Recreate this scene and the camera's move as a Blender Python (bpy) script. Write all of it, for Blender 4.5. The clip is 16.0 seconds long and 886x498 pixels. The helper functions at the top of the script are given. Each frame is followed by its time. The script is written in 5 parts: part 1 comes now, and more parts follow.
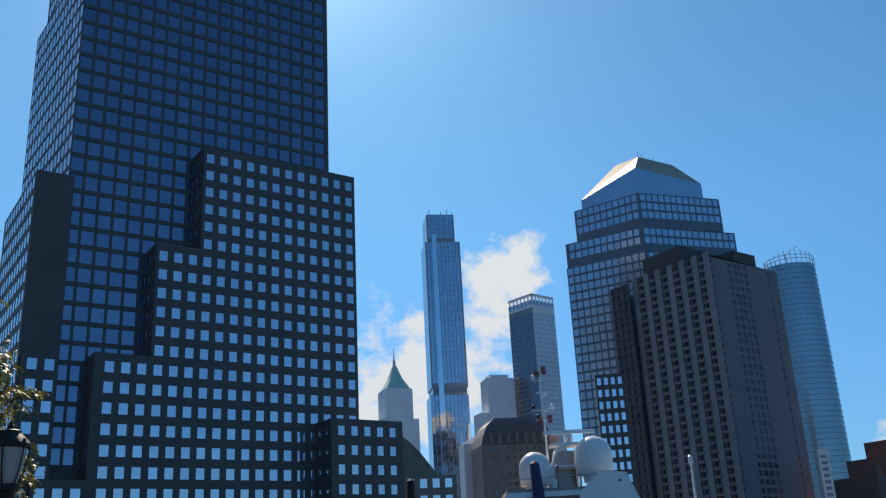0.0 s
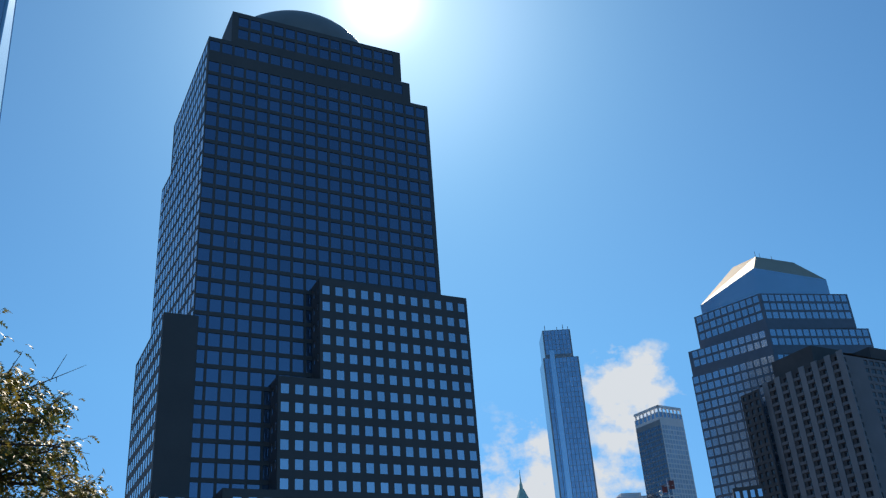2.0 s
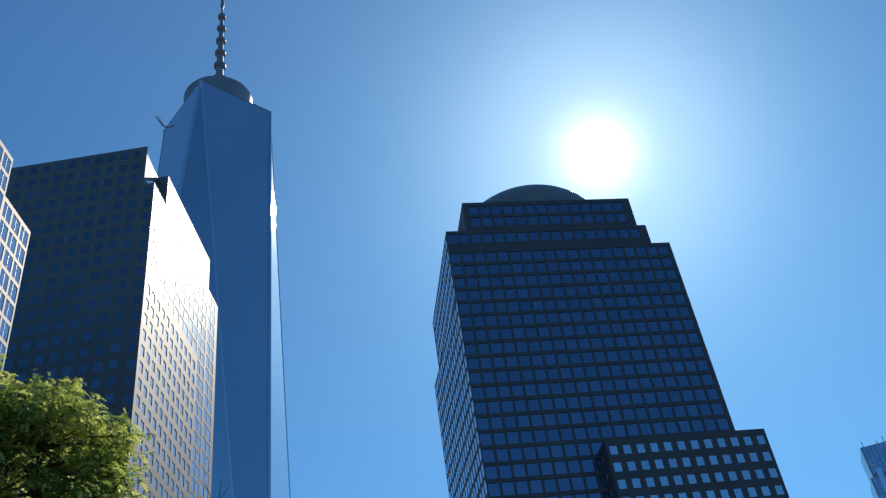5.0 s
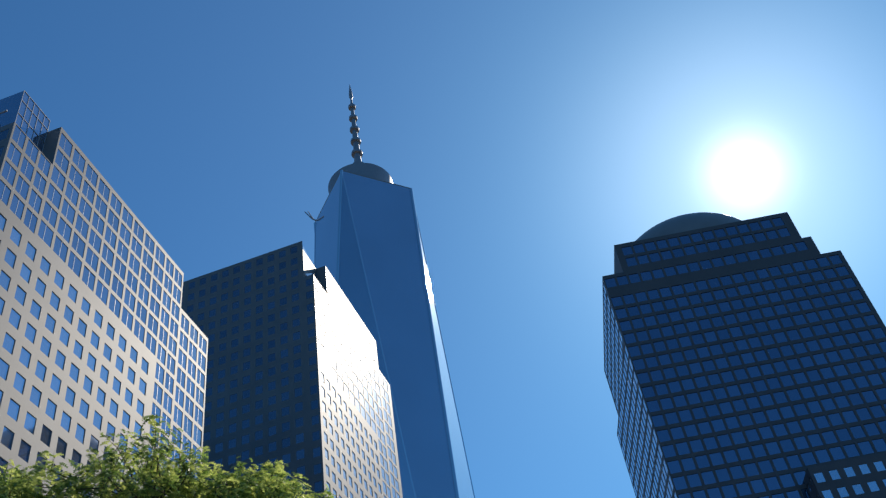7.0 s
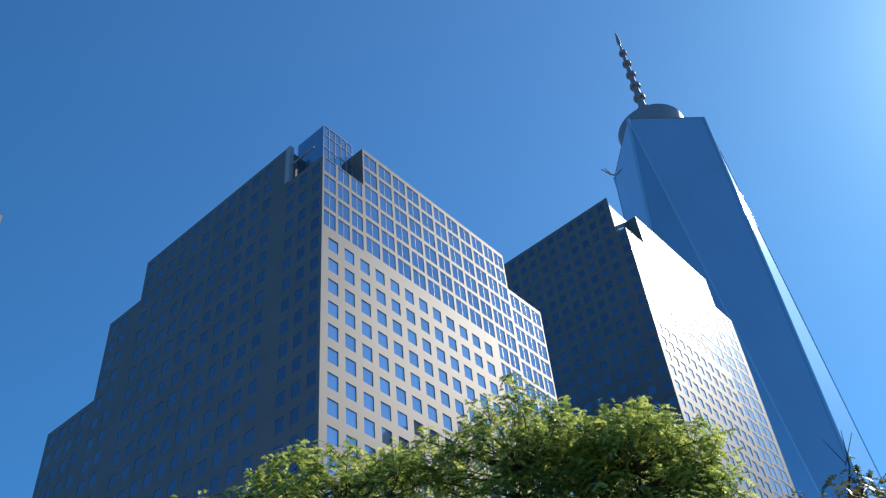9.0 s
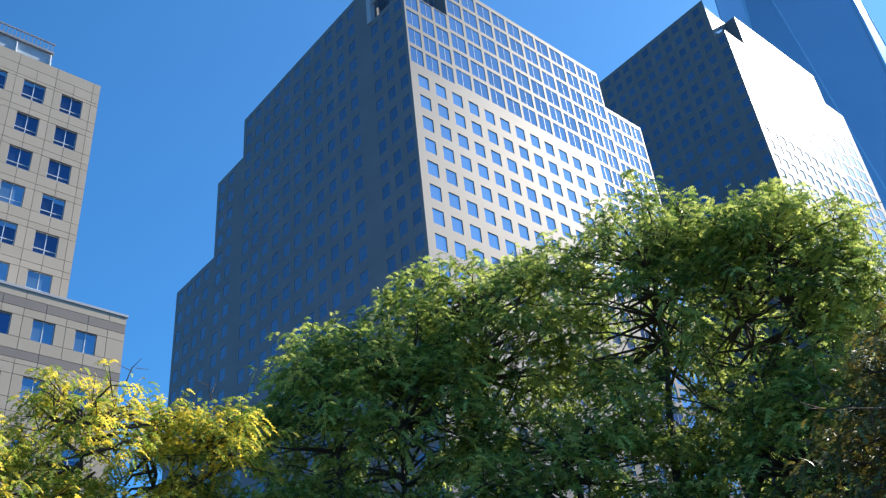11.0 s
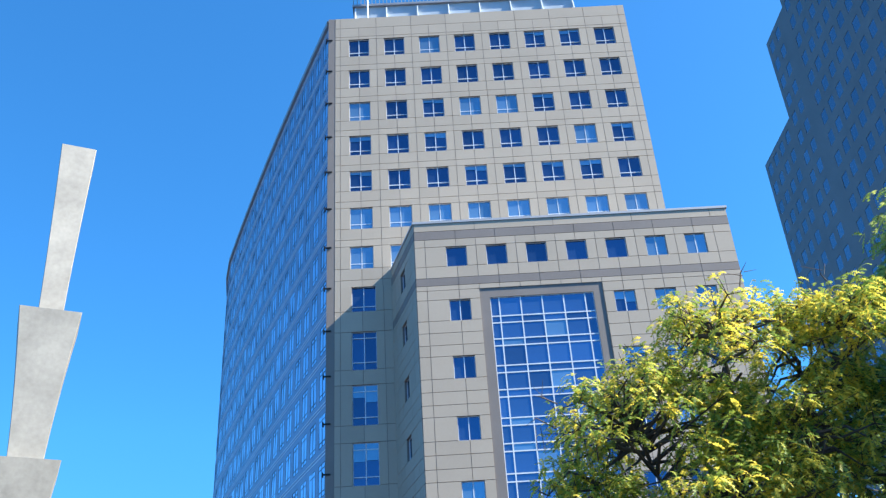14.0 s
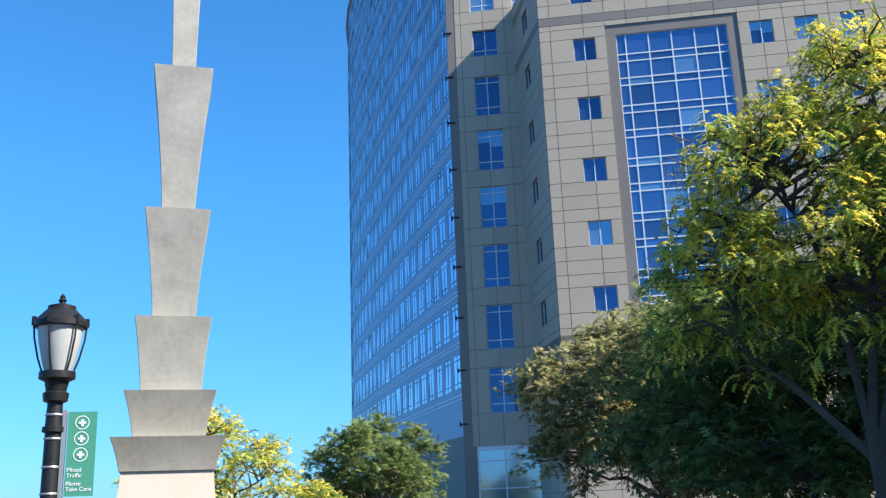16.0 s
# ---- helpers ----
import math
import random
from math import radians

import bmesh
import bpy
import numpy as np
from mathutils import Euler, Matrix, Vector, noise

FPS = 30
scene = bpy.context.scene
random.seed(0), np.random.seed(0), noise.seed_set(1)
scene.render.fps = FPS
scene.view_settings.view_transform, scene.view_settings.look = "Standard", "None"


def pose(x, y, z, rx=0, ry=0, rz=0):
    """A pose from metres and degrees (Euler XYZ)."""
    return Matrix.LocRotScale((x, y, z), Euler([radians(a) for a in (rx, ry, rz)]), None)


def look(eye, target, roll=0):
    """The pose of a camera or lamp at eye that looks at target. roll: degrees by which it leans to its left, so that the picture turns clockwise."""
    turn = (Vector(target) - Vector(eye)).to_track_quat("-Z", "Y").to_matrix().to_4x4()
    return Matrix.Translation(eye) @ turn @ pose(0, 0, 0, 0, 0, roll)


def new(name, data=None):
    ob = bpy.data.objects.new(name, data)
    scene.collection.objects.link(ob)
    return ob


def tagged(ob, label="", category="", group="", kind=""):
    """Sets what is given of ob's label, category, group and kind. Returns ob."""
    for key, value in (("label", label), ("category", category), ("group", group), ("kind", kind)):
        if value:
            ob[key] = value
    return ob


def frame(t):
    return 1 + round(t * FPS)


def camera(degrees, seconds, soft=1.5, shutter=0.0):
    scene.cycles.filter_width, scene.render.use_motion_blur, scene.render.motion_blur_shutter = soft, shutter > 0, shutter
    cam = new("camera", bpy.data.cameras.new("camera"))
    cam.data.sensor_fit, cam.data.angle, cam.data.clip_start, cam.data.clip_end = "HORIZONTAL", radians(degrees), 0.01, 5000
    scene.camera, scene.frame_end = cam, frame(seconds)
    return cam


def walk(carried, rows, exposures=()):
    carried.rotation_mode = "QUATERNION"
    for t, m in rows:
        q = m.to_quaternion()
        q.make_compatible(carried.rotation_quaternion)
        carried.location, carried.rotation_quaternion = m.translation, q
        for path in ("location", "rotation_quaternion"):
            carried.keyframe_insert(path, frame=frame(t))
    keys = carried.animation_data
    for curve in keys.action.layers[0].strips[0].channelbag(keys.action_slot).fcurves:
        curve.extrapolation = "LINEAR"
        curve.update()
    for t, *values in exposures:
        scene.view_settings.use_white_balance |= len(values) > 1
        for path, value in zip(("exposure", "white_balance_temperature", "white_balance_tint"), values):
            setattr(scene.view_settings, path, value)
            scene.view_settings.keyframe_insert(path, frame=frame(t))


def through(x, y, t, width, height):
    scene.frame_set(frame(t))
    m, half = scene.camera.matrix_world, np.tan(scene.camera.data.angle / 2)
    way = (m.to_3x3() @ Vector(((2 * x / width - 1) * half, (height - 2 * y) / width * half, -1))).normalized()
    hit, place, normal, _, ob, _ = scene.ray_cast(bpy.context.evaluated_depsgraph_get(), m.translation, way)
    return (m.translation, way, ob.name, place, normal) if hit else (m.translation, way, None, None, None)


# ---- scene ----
cam = camera(50.42, 16.0, soft=1.3)
# seconds, x, y, z, yaw, pitch, roll
PATH = [
    (0.0, -0.00, -0.00, 1.60, 0.00, 19.18, 2.87),
    (0.5, 0.09, 0.07, 1.60, 2.95, 20.66, 2.83),
    (1.0, 0.20, 0.17, 1.60, 4.16, 21.57, 3.06),
    (1.5, 0.31, 0.32, 1.60, 5.74, 23.46, 3.43),
    (2.0, 0.42, 0.50, 1.60, 7.98, 26.89, 3.84),
    (2.5, 0.50, 0.71, 1.60, 10.45, 30.65, 4.22),
    (3.0, 0.57, 0.94, 1.60, 12.66, 32.10, 4.96),
    (3.5, 0.62, 1.18, 1.60, 15.64, 32.98, 6.01),
    (4.0, 0.63, 1.40, 1.60, 20.28, 34.80, 6.68),
    (4.5, 0.62, 1.56, 1.60, 24.97, 36.59, 6.80),
    (4.7, 0.59, 1.60, 1.60, 26.50, 37.52, 6.77),
    (6.8, 0.09, 1.80, 1.60, 39.97, 43.82, 7.93),
    (7.0, 0.03, 1.82, 1.60, 41.68, 44.05, 7.59),
    (7.5, -0.14, 1.90, 1.60, 47.99, 44.76, 6.81),
    (8.0, -0.33, 1.99, 1.60, 54.24, 45.30, 5.93),
    (8.5, -0.50, 2.08, 1.60, 59.99, 45.63, 5.09),
    (9.0, -0.68, 2.17, 1.60, 64.84, 44.17, 4.50),
    (9.2, -0.75, 2.20, 1.60, 65.95, 42.93, 4.27),
    (11.3, -1.58, 2.18, 1.60, 77.14, 33.10, 5.40),
    (11.5, -1.57, 2.19, 1.60, 81.92, 33.38, 5.03),
    (12.0, -1.36, 2.23, 1.60, 90.03, 33.69, 3.16),
    (12.5, -1.10, 2.31, 1.60, 95.21, 33.64, 3.53),
    (13.0, -0.89, 2.37, 1.60, 99.57, 33.37, 4.34),
    (13.5, -0.79, 2.40, 1.60, 106.81, 32.45, 3.77),
    (14.0, -0.80, 2.41, 1.60, 113.25, 30.56, 3.20),
    (14.5, -0.81, 2.40, 1.60, 118.47, 28.42, 3.15),
    (15.0, -0.79, 2.38, 1.60, 120.82, 25.08, 2.78),
    (15.5, -0.78, 2.35, 1.60, 121.05, 20.33, 2.64),
    (16.0, -0.78, 2.34, 1.60, 120.87, 15.46, 2.11),
]
EXPOSURES = [(0.0, 0.25, 7300, 11), (2.5, 0.16, 7050, 11), (4.5, 0.11, 6700, 10), (7.0, 0.1, 6500, 10), (8.0, 0.24, 6350, 10), (9.2, 0.56, 6350, 10), (11.4, 1.2, 6400, 10), (12.5, 1.56, 6150, 10), (14.5, 1.43, 6050, 9), (16.0, 1.25, 6250, 10)]
walk(cam, [(t, pose(x, y, z, 90 + p, r, w)) for t, x, y, z, w, p, r in PATH], EXPOSURES)

# ---- light ----
SUN_AZ, SUN_EL = radians(9.43), radians(41.97)
SUN = Vector((-math.sin(SUN_AZ) * math.cos(SUN_EL), math.cos(SUN_AZ) * math.cos(SUN_EL), math.sin(SUN_EL)))
sun = new("sun", bpy.data.lights.new("sun", "SUN"))
sun.data.energy, sun.data.angle, sun.data.color = 5.2, radians(0.5), (1.0, 0.91, 0.78)
sun.matrix_world = look(SUN * 400, (0, 0, 0))

world = bpy.data.worlds.new("sky")
scene.world = world
world.use_nodes = True
wn, wl = world.node_tree.nodes, world.node_tree.links
wn.clear()


def wnode(kind, **given):
    n = wn.new(kind)
    for k, v in given.items():
        n.inputs[k.replace("_", " ")].default_value = v
    return n


def wmath(op, a, b=None, c=None, clamp=False):
    n = wn.new("ShaderNodeMath")
    n.operation, n.use_clamp = op, clamp
    for i, s in enumerate((a, b, c)):
        if s is None:
            continue
        if isinstance(s, (int, float)):
            n.inputs[i].default_value = s
        else:
            wl.new(s, n.inputs[i])
    return n.outputs[0]


sky = wn.new("ShaderNodeTexSky")
sky.sky_type, sky.sun_disc = "NISHITA", False
sky.sun_elevation, sky.sun_rotation = SUN_EL, -SUN_AZ
sky.altitude, sky.air_density, sky.dust_density, sky.ozone_density = 0, 1.0, 0.32, 3.0
tint = wn.new("ShaderNodeMix")
tint.data_type, tint.blend_type = "RGBA", "MULTIPLY"
tint.inputs[0].default_value = 1.0
wl.new(sky.outputs[0], tint.inputs[6])
geo = wn.new("ShaderNodeTexCoord")
height = wn.new("ShaderNodeSeparateXYZ")
wl.new(geo.outputs["Generated"], height.inputs[0])
low_air = wn.new("ShaderNodeMix")
low_air.data_type = "RGBA"
wl.new(wmath("MULTIPLY", height.outputs[2], 3.0, clamp=True), low_air.inputs[0])
low_air.inputs[6].default_value, low_air.inputs[7].default_value = (0.30, 0.61, 1.07, 1), (0.385, 0.99, 1.35, 1)
wl.new(low_air.outputs[2], tint.inputs[7])
dot = wn.new("ShaderNodeVectorMath")
dot.operation = "DOT_PRODUCT"
wl.new(geo.outputs["Generated"], dot.inputs[0])
dot.inputs[1].default_value = SUN
d = wmath("MAXIMUM", dot.outputs["Value"], 0.0)
# the sun's own bright body and the aureole of the hazy air round it
body_sun = wmath("MULTIPLY", wmath("SMOOTH_MIN", wmath("MULTIPLY", wmath("SUBTRACT", d, math.cos(radians(1.2))), 9000.0), 1.0, 0.2, clamp=True), 260.0)
near_sun = wmath("MULTIPLY", wmath("POWER", d, 1500.0), 11.0)
wide_sun = wmath("ADD", wmath("MULTIPLY", wmath("POWER", d, 110.0), 4.0), wmath("MULTIPLY", wmath("POWER", d, 18.0), 0.35))
glow = wmath("ADD", body_sun, wmath("ADD", near_sun, wide_sun))
gcol = wn.new("ShaderNodeVectorMath")
gcol.operation = "SCALE"
gcol.inputs[0].default_value = (1.0, 0.97, 0.98)
wl.new(glow, gcol.inputs["Scale"])

# fair-weather clouds low over the southern skyline
cn = wn.new("ShaderNodeTexNoise")
cn.inputs["Scale"].default_value, cn.inputs["Detail"].default_value, cn.inputs["Roughness"].default_value = 21.0, 9.0, 0.6
cmap = wn.new("ShaderNodeMapping")
cmap.inputs["Scale"].default_value = (1.0, 1.0, 1.35)
cmap.inputs["Location"].default_value = (0.31, 0.2, 0.05)
wl.new(geo.outputs["Generated"], cmap.inputs["Vector"])
wl.new(cmap.outputs[0], cn.inputs["Vector"])


def lobe(az, el, power, gain):
    n = wn.new("ShaderNodeVectorMath")
    n.operation = "DOT_PRODUCT"
    wl.new(geo.outputs["Generated"], n.inputs[0])
    az, el = radians(az), radians(el)
    n.inputs[1].default_value = (-math.sin(az) * math.cos(el), math.cos(az) * math.cos(el), math.sin(el))
    return wmath("MULTIPLY", wmath("POWER", wmath("MAXIMUM", n.outputs["Value"], 0.0), power), gain)


lobes = wmath("ADD", lobe(-5.2, 17.3, 1100, 0.5), wmath("ADD", lobe(-1.0, 12.5, 330, 0.33), wmath("ADD", lobe(3.0, 8.0, 260, 0.36), lobe(-27, 4.5, 500, 0.3))))
cl = wmath("MULTIPLY", wmath("SUBTRACT", wmath("ADD", cn.outputs[0], lobes), 0.70), 6.0, clamp=True)
cmix = wn.new("ShaderNodeMix")
cmix.data_type = "RGBA"
wl.new(wmath("MULTIPLY", cl, wmath("MULTIPLY", lobes, 6.0, clamp=True)), cmix.inputs[0])
wl.new(tint.outputs[2], cmix.inputs[6])
cmix.inputs[7].default_value = (7.0, 8.0, 9.3, 1)
both = wn.new("ShaderNodeVectorMath")
wl.new(cmix.outputs[2], both.inputs[0])
wl.new(gcol.outputs[0], both.inputs[1])
# the wide, faintly warm haze on the sun's half of the sky
haze = wn.new("ShaderNodeVectorMath")
haze.operation = "SCALE"
haze.inputs[0].default_value = (1.0, 0.62, 0.2)
wl.new(wmath("MULTIPLY", wmath("POWER", d, 3.0), 0.32), haze.inputs["Scale"])
hazy = wn.new("ShaderNodeVectorMath")
wl.new(both.outputs[0], hazy.inputs[0])
wl.new(haze.outputs[0], hazy.inputs[1])
bg = wn.new("ShaderNodeBackground")
bg.inputs["Strength"].default_value = 0.08
wl.new(hazy.outputs[0], bg.inputs[0])
wo = wn.new("ShaderNodeOutputWorld")
wl.new(bg.outputs[0], wo.inputs[0])


# ---- materials ----
def mat(name, color, rough=0.6, metal=0.0, var=0.12, scale=0.6, fine=14.0, bump=0.0, spec=0.5, second=None, rand=0.0, island=0.0):
    """A surface with stains at one scale, grain at another, and its own relief."""
    m = bpy.data.materials.new(name)
    m.use_nodes = True
    n, l = m.node_tree.nodes, m.node_tree.links
    p = n["Principled BSDF"]
    p.inputs["Roughness"].default_value, p.inputs["Metallic"].default_value = rough, metal
    p.inputs["Specular IOR Level"].default_value = spec
    tc = n.new("ShaderNodeTexCoord")
    big, small = n.new("ShaderNodeTexNoise"), n.new("ShaderNodeTexNoise")
    big.inputs["Scale"].default_value, big.inputs["Detail"].default_value = scale, 5
    small.inputs["Scale"].default_value, small.inputs["Detail"].default_value = fine, 3
    for t in (big, small):
        l.new(tc.outputs["Object"], t.inputs["Vector"])
    add = n.new("ShaderNodeMath")
    add.operation = "MULTIPLY_ADD"
    l.new(small.outputs[0], add.inputs[0])
    add.inputs[1].default_value = 0.45
    l.new(big.outputs[0], add.inputs[2])
    fac = add.outputs[0]
    for amount, kind in ((rand, "ShaderNodeObjectInfo"), (island, "ShaderNodeNewGeometry")):
        if amount:
            r = n.new(kind)
            more = n.new("ShaderNodeMath")
            more.operation = "MULTIPLY_ADD"
            l.new(r.outputs["Random" if kind == "ShaderNodeObjectInfo" else "Random Per Island"], more.inputs[0])
            more.inputs[1].default_value = amount
            l.new(fac, more.inputs[2])
            fac = more.outputs[0]
    rng = n.new("ShaderNodeMapRange")
    total = 1.45 + rand + island
    rng.inputs["From Min"].default_value, rng.inputs["From Max"].default_value = 0.28 * total, 0.72 * total
    l.new(fac, rng.inputs["Value"])
    mix = n.new("ShaderNodeMix")
    mix.data_type = "RGBA"
    l.new(rng.outputs[0], mix.inputs[0])
    a = [c * (1 - var) for c in color]
    b = [min(1, c * (1 + var)) for c in color] if second is None else list(second)
    mix.inputs[6].default_value, mix.inputs[7].default_value = (*a, 1), (*b, 1)
    l.new(mix.outputs[2], p.inputs["Base Color"])
    if bump:
        bp = n.new("ShaderNodeBump")
        bp.inputs["Strength"].default_value, bp.inputs["Distance"].default_value = bump, 0.02
        l.new(fac, bp.inputs["Height"])
        l.new(bp.outputs[0], p.inputs["Normal"])
    return m


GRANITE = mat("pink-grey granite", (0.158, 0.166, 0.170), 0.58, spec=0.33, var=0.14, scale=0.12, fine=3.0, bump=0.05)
# the same stone for walls turned from the sun, their shade mixed into the colour
SHADE_GRANITE = mat("grey granite darkened for backlit walls", (0.105, 0.100, 0.100), 0.55, spec=0.35, var=0.14, scale=0.12, fine=3.0, bump=0.05)
COATED = mat("coated window glass", (0.54, 0.61, 0.72), 0.05, metal=0.85, var=0.12, scale=0.05, fine=0.4, rand=0.9, island=0.9)
# window glass with the dimness of the shaded faces put into its colour
SHADE_GLASS = mat("grey-blue glass toned for shaded faces", (0.158, 0.205, 0.27), 0.08, metal=0.8, var=0.15, scale=0.05, fine=0.4, rand=0.9, island=0.9)
CURTAIN = mat("blue curtain wall glass", (0.34, 0.42, 0.54), 0.06, metal=0.85, var=0.14, scale=0.05, fine=0.4, rand=0.9, island=0.9)
TINTED = mat("dark tinted tower glass", (0.17, 0.23, 0.33), 0.07, metal=0.85, var=0.12, scale=0.05, fine=0.4, rand=0.9, island=0.9)
HAZY_GLASS = mat("pale blue matt curtain glass", (0.40, 0.53, 0.66), 0.16, metal=0.75, var=0.14, scale=0.05, fine=0.4, rand=0.9, island=0.9)
SHEEN_GLASS = mat("silvery low-contrast window glass", (0.40, 0.47, 0.55), 0.24, metal=0.65, var=0.06, scale=0.05, fine=0.4, island=0.4)
TEAL_GLASS = mat("grey-teal apartment glass", (0.24, 0.35, 0.42), 0.22, metal=0.7, var=0.12, scale=0.03, fine=0.3)
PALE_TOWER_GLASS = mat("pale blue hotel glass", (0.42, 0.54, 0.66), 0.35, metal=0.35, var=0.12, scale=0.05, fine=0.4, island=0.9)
DARK_MULLION = mat("dark window mullions", (0.15, 0.18, 0.23), 0.5, metal=0.2, var=0.1)
EDGE_STEEL = mat("polished stainless edge", (0.75, 0.76, 0.78), 0.07, metal=1.0, var=0.05, scale=0.1)
MULLION = mat("grey aluminium mullions", (0.42, 0.42, 0.42), 0.45, metal=0.3, var=0.1)
ROOFING = mat("grey roof gravel", (0.25, 0.24, 0.23), 0.9, scale=0.3, fine=8, bump=0.2)
TOWER_GLASS = mat("silver blue tower glass", (0.50, 0.57, 0.66), 0.025, metal=0.9, var=0.08, scale=0.02, fine=0.25)
STEEL = mat("painted grey steel", (0.28, 0.29, 0.31), 0.5, metal=0.4, var=0.2, scale=1.2)
COPPER = mat("green weathered copper", (0.36, 0.60, 0.54), 0.7, var=0.25, scale=0.2)
DULL_COPPER = mat("dull green copper sheet", (0.10, 0.15, 0.13), 0.6, var=0.25, scale=0.3)
OLD_BRICK = mat("weathered tan-brown brick", (0.27, 0.24, 0.215), 0.85, var=0.2, scale=0.2, fine=5)
SLATE = mat("dark slate roof", (0.13, 0.13, 0.14), 0.6, var=0.2, scale=0.4)
LEAD = mat("lead-grey dome cladding", (0.24, 0.23, 0.22), 0.5, metal=0.3, var=0.12, scale=0.2)
BRASS_ROOF = mat("copper-brown metal roof", (0.42, 0.34, 0.25), 0.6, metal=0.15, spec=0.6, var=0.1, scale=0.1)
TAN_STONE = mat("tan limestone panels", (0.41, 0.348, 0.268), 0.65, var=0.10, scale=0.22, fine=6, bump=0.05, rand=0.5, island=0.5)
GREY_STONE = mat("grey granite band", (0.20, 0.175, 0.155), 0.6, var=0.12, scale=0.3, fine=8, bump=0.05)
BLUE_GLASS = mat("deep blue office glass", (0.055, 0.11, 0.21), 0.04, metal=0.75, var=0.25, scale=0.08, fine=0.5, rand=1.2, island=1.2)
PALE_GLASS = mat("pale blue entrance glass", (0.34, 0.46, 0.55), 0.08, metal=0.7, var=0.1, scale=0.3)
SCREEN = mat("pale blue-white louvre panels", (0.40, 0.47, 0.53), 0.5, var=0.08, scale=0.8)
WHITE_FRAME = mat("pale grey painted window frame", (0.66, 0.69, 0.72), 0.45, var=0.06)
TALL_GLASS = mat("mid blue office glass", (0.09, 0.175, 0.31), 0.04, metal=0.75, var=0.25, scale=0.08, fine=0.5, rand=1.2)
BLIND = mat("glass with a pale blind behind", (0.19, 0.33, 0.46), 0.1, metal=0.6, var=0.2, rand=0.8)
CONCRETE = mat("grey-brown precast concrete", (0.21, 0.205, 0.22), 0.85, var=0.15, scale=0.15, fine=4, bump=0.1)
PALE_CONCRETE = mat("pale grey concrete panels", (0.26, 0.255, 0.27), 0.8, var=0.15, scale=0.15, fine=3, bump=0.1)
BROWN_BRICK = mat("dark brown brick", (0.095, 0.088, 0.09), 0.85, var=0.2, scale=0.2, fine=5)
DARK_GLASS = mat("dark apartment glass", (0.12, 0.13, 0.15), 0.15, metal=0.3, var=0.4, scale=0.1, fine=0.6, rand=1.2, island=1.2)
RED_BRICK = mat("red brown brick", (0.19, 0.115, 0.10), 0.85, var=0.2, scale=0.4, fine=6)
# aerial haze is put into this colour: far stone is lighter than it really is
HAZE_STONE = mat("limestone paled for distance haze", (0.78, 0.80, 0.83), 0.8, var=0.1, scale=0.05, fine=0.6)
WHITE_PAINT = mat("white yacht gelcoat", (0.80, 0.80, 0.80), 0.25, var=0.04, scale=0.8)
NAVY = mat("navy blue canvas", (0.03, 0.04, 0.12), 0.7, var=0.2)
RED_FLAG = mat("dull red bunting", (0.35, 0.08, 0.07), 0.8, var=0.2)
BLACK_IRON = mat("black painted cast iron", (0.012, 0.012, 0.013), 0.45, spec=0.3, var=0.35, scale=6, fine=60, bump=0.15)
FROST = mat("frosted lamp glass", (0.36, 0.37, 0.36), 0.35, var=0.06, scale=4)
PYLON = mat("brushed stainless steel", (0.37, 0.342, 0.285), 0.5, metal=0.35, var=0.27, scale=1.1, fine=9, bump=0.05)
PYLON_BASE = mat("cream granite plinth", (0.46, 0.40, 0.33), 0.7, var=0.1, scale=1.0, fine=16, bump=0.08)
SIGN_GREEN = mat("green sign vinyl", (0.055, 0.24, 0.16), 0.5, var=0.06, scale=1.5)
SIGN_WHITE = mat("white sign print", (0.75, 0.78, 0.75), 0.6, var=0.03)
BAND_METAL = mat("galvanised strap", (0.5, 0.5, 0.5), 0.35, metal=0.8, var=0.15, scale=9)
BARK = mat("grey-brown bark", (0.075, 0.058, 0.046), 0.9, var=0.35, scale=2.5, fine=24, bump=0.6)
PAVING = mat("dark grey paving", (0.065, 0.06, 0.058), 0.85, var=0.15, scale=0.3, fine=6, bump=0.1)
WATER = mat("dark harbour water", (0.03, 0.05, 0.06), 0.08, var=0.2, scale=0.3, bump=0.5)


def leaf_mat(name, dark, mid, bright, through=0.55):
    m = bpy.data.materials.new(name)
    m.use_nodes = True
    n, l = m.node_tree.nodes, m.node_tree.links
    p, out = n["Principled BSDF"], n["Material Output"]
    g, tc, big = n.new("ShaderNodeNewGeometry"), n.new("ShaderNodeTexCoord"), n.new("ShaderNodeTexNoise")
    big.inputs["Scale"].default_value = 0.7
    l.new(tc.outputs["Object"], big.inputs["Vector"])
    s = n.new("ShaderNodeMath")
    s.operation = "MULTIPLY_ADD"
    l.new(g.outputs["Random Per Island"], s.inputs[0])
    s.inputs[1].default_value = 0.7
    l.new(big.outputs[0], s.inputs[2])
    ramp = n.new("ShaderNodeValToRGB")
    e = ramp.color_ramp.elements
    e[0].position, e[0].color = 0.42, (*dark, 1)
    e[1].position, e[1].color = 1.18, (*bright, 1)
    e2 = e.new(0.8)
    e2.color = (*mid, 1)
    l.new(s.outputs[0], ramp.inputs[0])
    l.new(ramp.outputs[0], p.inputs["Base Color"])
    p.inputs["Roughness"].default_value = 0.5
    p.inputs["Specular IOR Level"].default_value = 0.35
    tr, mx = n.new("ShaderNodeBsdfTranslucent"), n.new("ShaderNodeMixShader")
    l.new(ramp.outputs[0], tr.inputs[0])
    mx.inputs[0].default_value = through
    l.new(p.outputs[0], mx.inputs[1])
    l.new(tr.outputs[0], mx.inputs[2])
    l.new(mx.outputs[0], out.inputs[0])
    return m


